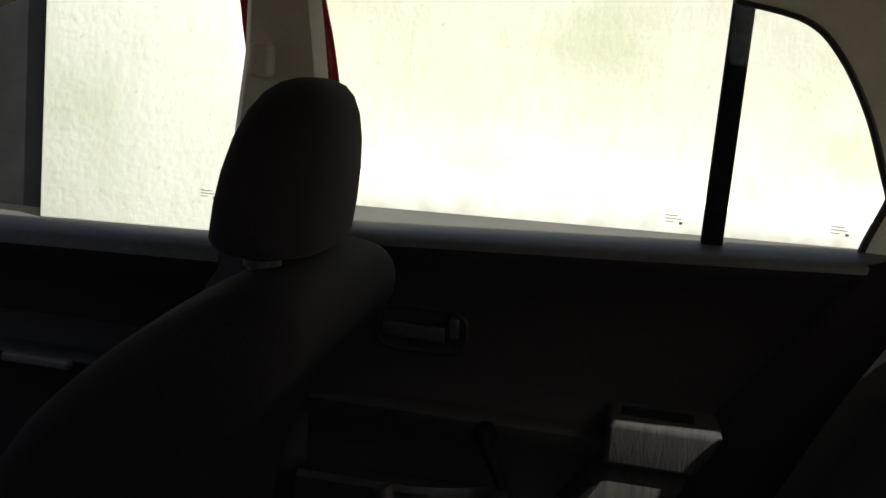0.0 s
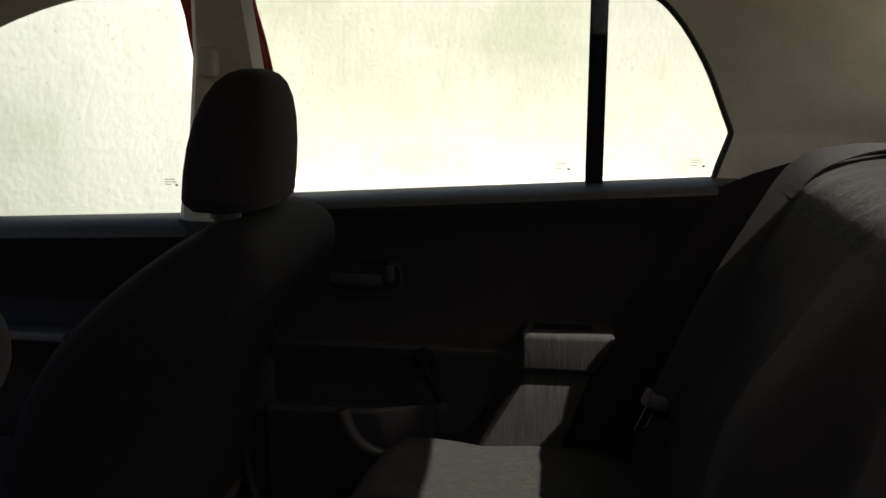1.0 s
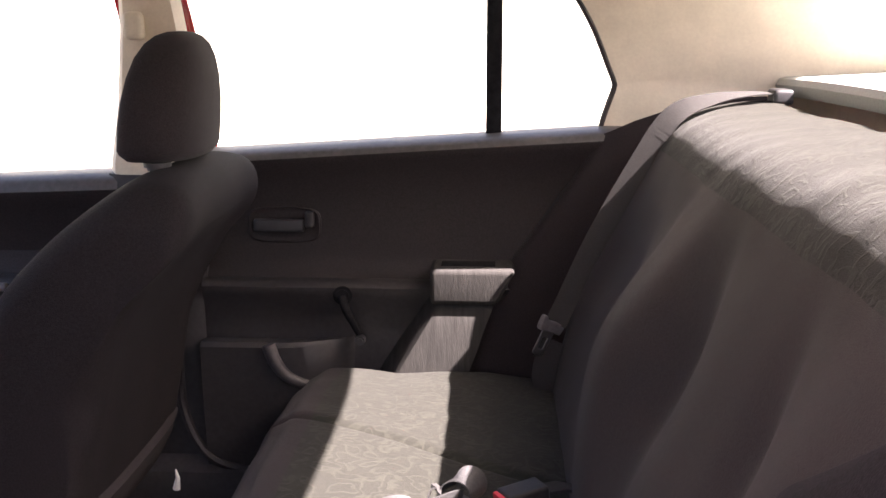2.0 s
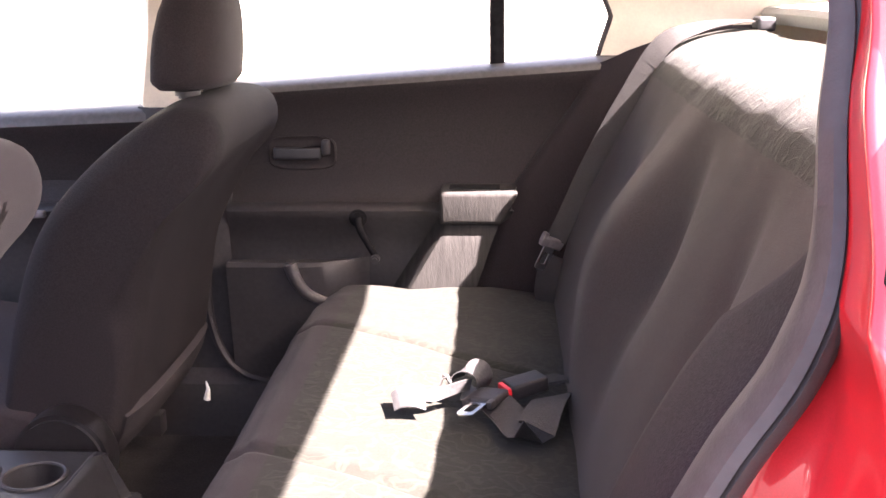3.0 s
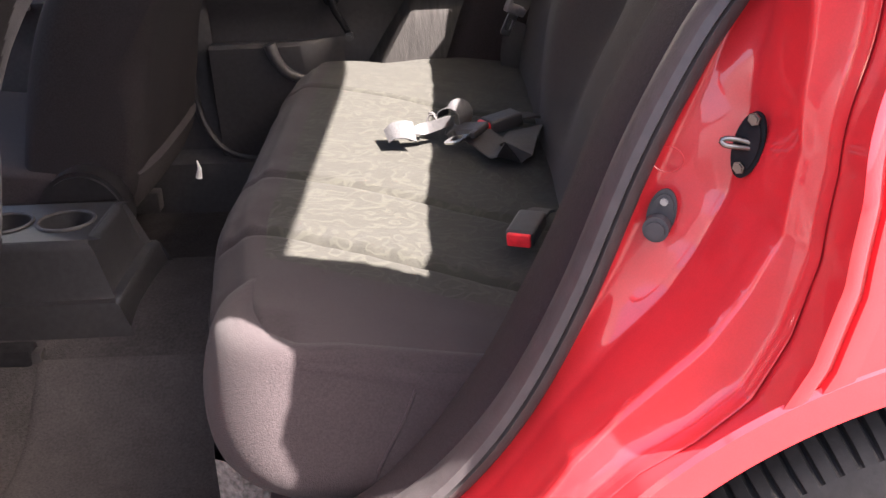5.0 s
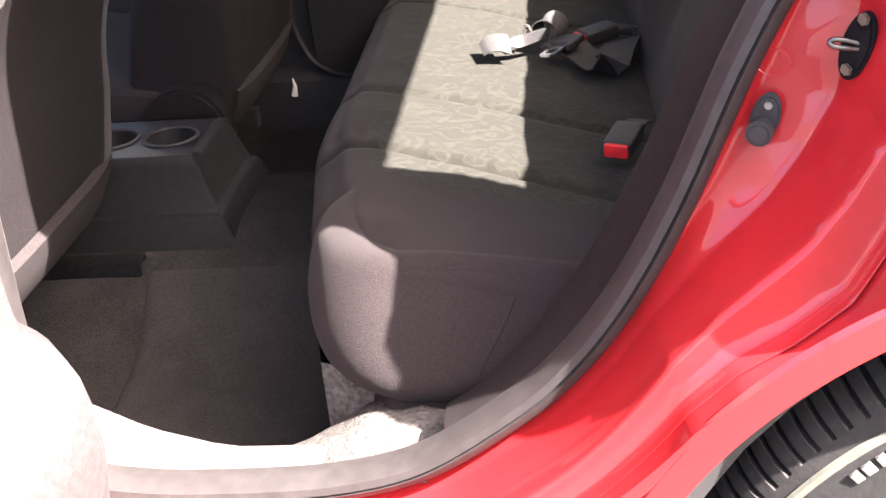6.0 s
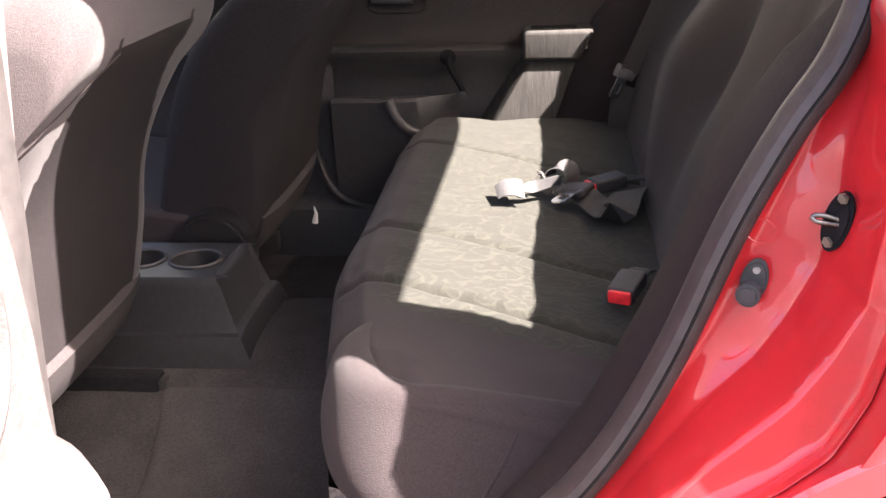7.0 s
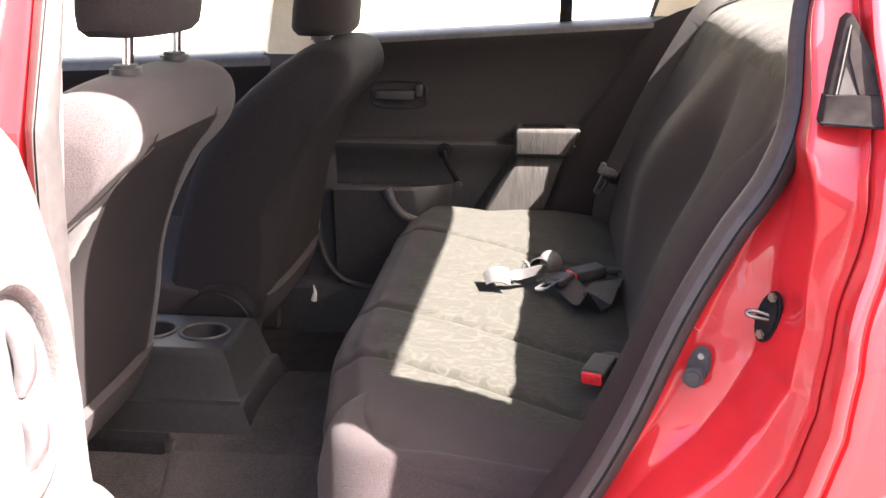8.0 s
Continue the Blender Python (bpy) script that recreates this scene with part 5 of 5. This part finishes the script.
def build_buckle(at, yaw, pitch, size, name_label):
    b = thing("seat_belt_buckle", name_label, "seat belt buckle", at=at)
    m = pose(*at, pitch, 0, yaw) @ Matrix.Scale(size, 4)
    for nm, bm, mat, lab in (("casing", box(-0.019, 0.019, -0.012, 0.048, -0.010, 0.012, 0.005, 3), PLASTIC, ""), ("button", box(-0.016, 0.016, -0.0185, -0.011, -0.008, 0.010, 0.003, 2), RED_PLASTIC, "red release button"), ("stalk", ribbon([(0, 0.045, 0), (0, 0.075, -0.004), (0, 0.10, -0.016)], (1, 0, 0), 0.030, 0.004), WEBBING, "")):
        bmesh.ops.transform(bm, matrix=m, verts=bm.verts)
        part(nm, bm, mat, b, lab)
    return b


build_buckle((0.052, -0.340, 0.644), -22, 8, 0.82, "black buckle with a red button on the cushion")
build_buckle((0.040, 0.075, 0.645), -62, 6, 0.88, "black buckle with a red button under loose webbing")
loose = thing("lap_belt", "loose twisted lap belt lying on the cushion", "seat belt", at=(0.0, 0.05, 0.64))
part("webbing", ribbon(smooth([(0.095, 0.075, 0.632), (0.086, 0.045, 0.646), (0.074, -0.01, 0.652), (0.064, -0.055, 0.648), (0.052, -0.050, 0.6405), (0.034, 0.0, 0.640), (0.015, 0.035, 0.646)], 36), [(0.9, 0.35, 0.05)] * 36, 0.046), WEBBING, loose, "dark folded webbing")
sleeve = smooth([(-0.106, -0.003, 0.658), (-0.098, -0.002, 0.663), (-0.088, 0.000, 0.665), (-0.078, 0.002, 0.664), (-0.068, 0.005, 0.660)], 18)
part("webbing", ribbon(sleeve, (0.05, 1.0, 0.30), 0.042), WEBBING_PALE, loose, "sunlit silvery webbing end")
twist = smooth([(-0.070, 0.006, 0.660), (-0.045, 0.020, 0.662), (-0.026, 0.036, 0.663), (-0.014, 0.046, 0.662)], 16)
part("webbing", ribbon(twist, [(0.05 + 0.4 * i / 15, 1.0 - 0.9 * min(i / 6, 1), 0.30 + 0.7 * min(i / 6, 1)) for i in range(16)], 0.016), WEBBING_PALE, loose, "twisted silvery webbing")
ear = smooth([(-0.052, 0.030, 0.664), (-0.046, 0.036, 0.676), (-0.038, 0.040, 0.668)], 8)
part("webbing", ribbon(ear, (0.2, 1.0, 0.0), 0.012), WEBBING, loose, "dark turned-up webbing edge")
fold = [(-0.014 + 0.017 * math.cos(a), 0.056, 0.664 + 0.017 * math.sin(a)) for a in [-2.2 + 5.2 * i / 25 for i in range(26)]]
part("webbing", ribbon(fold, (0.62, 1.0, 0.12), 0.036), WEBBING_PALE, loose, "folded silvery webbing loop")
AT_GRIP = pose(0.006, 0.022, 0.655, 6, -8, -32)
grip = part("tongue_grip", turned(join(box(-0.022, 0.022, -0.015, 0.019, -0.005, 0.005, 0.004, 3), box(-0.022, -0.013, -0.023, -0.010, -0.005, 0.005, 0.003, 2), box(0.013, 0.022, -0.023, -0.010, -0.005, 0.005, 0.003, 2)), AT_GRIP), PLASTIC, loose, "dark belt tongue grip")
part("blade", turned(tongue_plate(0.040, 0.024), AT_GRIP @ pose(0, -0.012, 0, -90, 0, 0) @ pose(0, 0, 0, 180, 0, 0) @ pose(0, 0, 0, 180, 0, 0)), CHROME, grip, "slotted steel belt tongue")

# ---- opened near door ----
near_door = thing("open_rear_door", "opened near rear door with pale grey sunlit inner trim", "car door", at=(-0.47, -0.82, 0.42))
U, W = Vector((-0.16, -0.987, 0)), Vector((0.987, -0.16, 0))
HINGE = Vector((-0.472, -0.800, 0))


def door_point(u, w, z):
    return HINGE + U * u + W * w + Vector((0, 0, z))


def trim_face():
    rows = []
    for u in [-0.01 + 0.93 * i / 40 for i in range(41)]:
        e = min(1.0, max(0.0, (u + 0.01) / 0.05))
        e = math.sin(e * math.pi / 2)
        row = []
        for w, z in ((0.0, 1.02), (0.062, 1.018), (0.082, 1.005), (0.096, 0.97), (0.108, 0.93), (0.116, 0.88), (0.120, 0.82), (0.121, 0.765), (0.123, 0.742), (0.128, 0.734), (0.142, 0.730), (0.151, 0.724), (0.157, 0.712), (0.161, 0.69), (0.162, 0.66), (0.152, 0.60), (0.128, 0.52), (0.09, 0.45), (0.05, 0.43)):
            row.append(door_point(u, 0.02 + (w - 0.02) * (0.35 + 0.65 * e), z))
        rows.append(row)
    return grid(rows)


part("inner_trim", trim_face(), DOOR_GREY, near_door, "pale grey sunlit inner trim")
part("outer_skin", grid([[door_point(u, -0.02 - 0.05 * math.sin(math.pi * min(max((z - 0.35) / 0.75, 0), 1)), z) for z in [0.42 + 0.6 * j / 16 for j in range(17)]] for u in [-0.02 + 0.97 * i / 24 for i in range(25)]]), PAINT, near_door, "red outer skin")
part("hinge_face", grid([[door_point(-0.012, w, z) for w in (-0.06, -0.03, 0.0, 0.03, 0.05)] for z in [0.43 + 0.58 * j / 12 for j in range(13)]]), PAINT, near_door, "red hinge face")
part("window_frame", tube(smooth([door_point(0.0, 0.0, 1.0), door_point(0.005, 0.0, 1.15), door_point(0.02, 0.03, 1.29), door_point(0.06, 0.06, 1.335), door_point(0.3, 0.07, 1.345), door_point(0.5, 0.06, 1.325), door_point(0.62, 0.03, 1.22), door_point(0.68, 0.01, 1.10), door_point(0.66, 0.0, 1.01)], 60), 0.018, 8), PAINT, near_door, "red window frame")
def on_trim(u, w, z):
    return door_point(u, 0.119 + w, z)


recess = part("handle_recess", grid([[on_trim(0.112 + 0.046 * k * math.cos(a), d, 0.850 + 0.078 * k * math.sin(a)) for a in [2 * math.pi * i / 40 for i in range(40)]] for k, d in ((1.18, -0.004), (1.12, 0.003), (1.04, 0.005), (0.97, 0.002), (0.90, -0.010), (0.82, -0.024), (0.5, -0.028))], close_u=True, caps=True), DOOR_GREY, near_door, "grey handle recess")
part("slot", grid([[on_trim(0.126 + 0.030 * k * math.cos(a), d, 0.850 + 0.060 * k * math.sin(a)) for a in [2 * math.pi * i / 32 for i in range(32)]] for k, d in ((1.0, -0.023), (0.96, -0.019), (0.2, -0.019))], close_u=True, caps=True), MATTE_BLACK, recess, "dark slot behind the handle")
lever = join(tube(smooth([on_trim(0.098, -0.012, 0.905), on_trim(0.100, 0.000, 0.890), on_trim(0.102, 0.004, 0.868), on_trim(0.102, -0.004, 0.850)], 16), lambda t: 0.010 - 0.003 * t, 12), tube(smooth([on_trim(0.100, -0.010, 0.838), on_trim(0.098, 0.002, 0.825), on_trim(0.100, 0.002, 0.806), on_trim(0.106, -0.012, 0.790)], 16), lambda t: 0.011 - 0.002 * t, 12))
part("inner_handle", lever, STEEL, recess, "dull silver inner door handle")
part("lock_tab", disc(on_trim(0.108, -0.004, 0.772), W, 0.010, 0.012, 20, 0.004, (1.2, 0.8)), STEEL, recess, "dull silver lock tab")
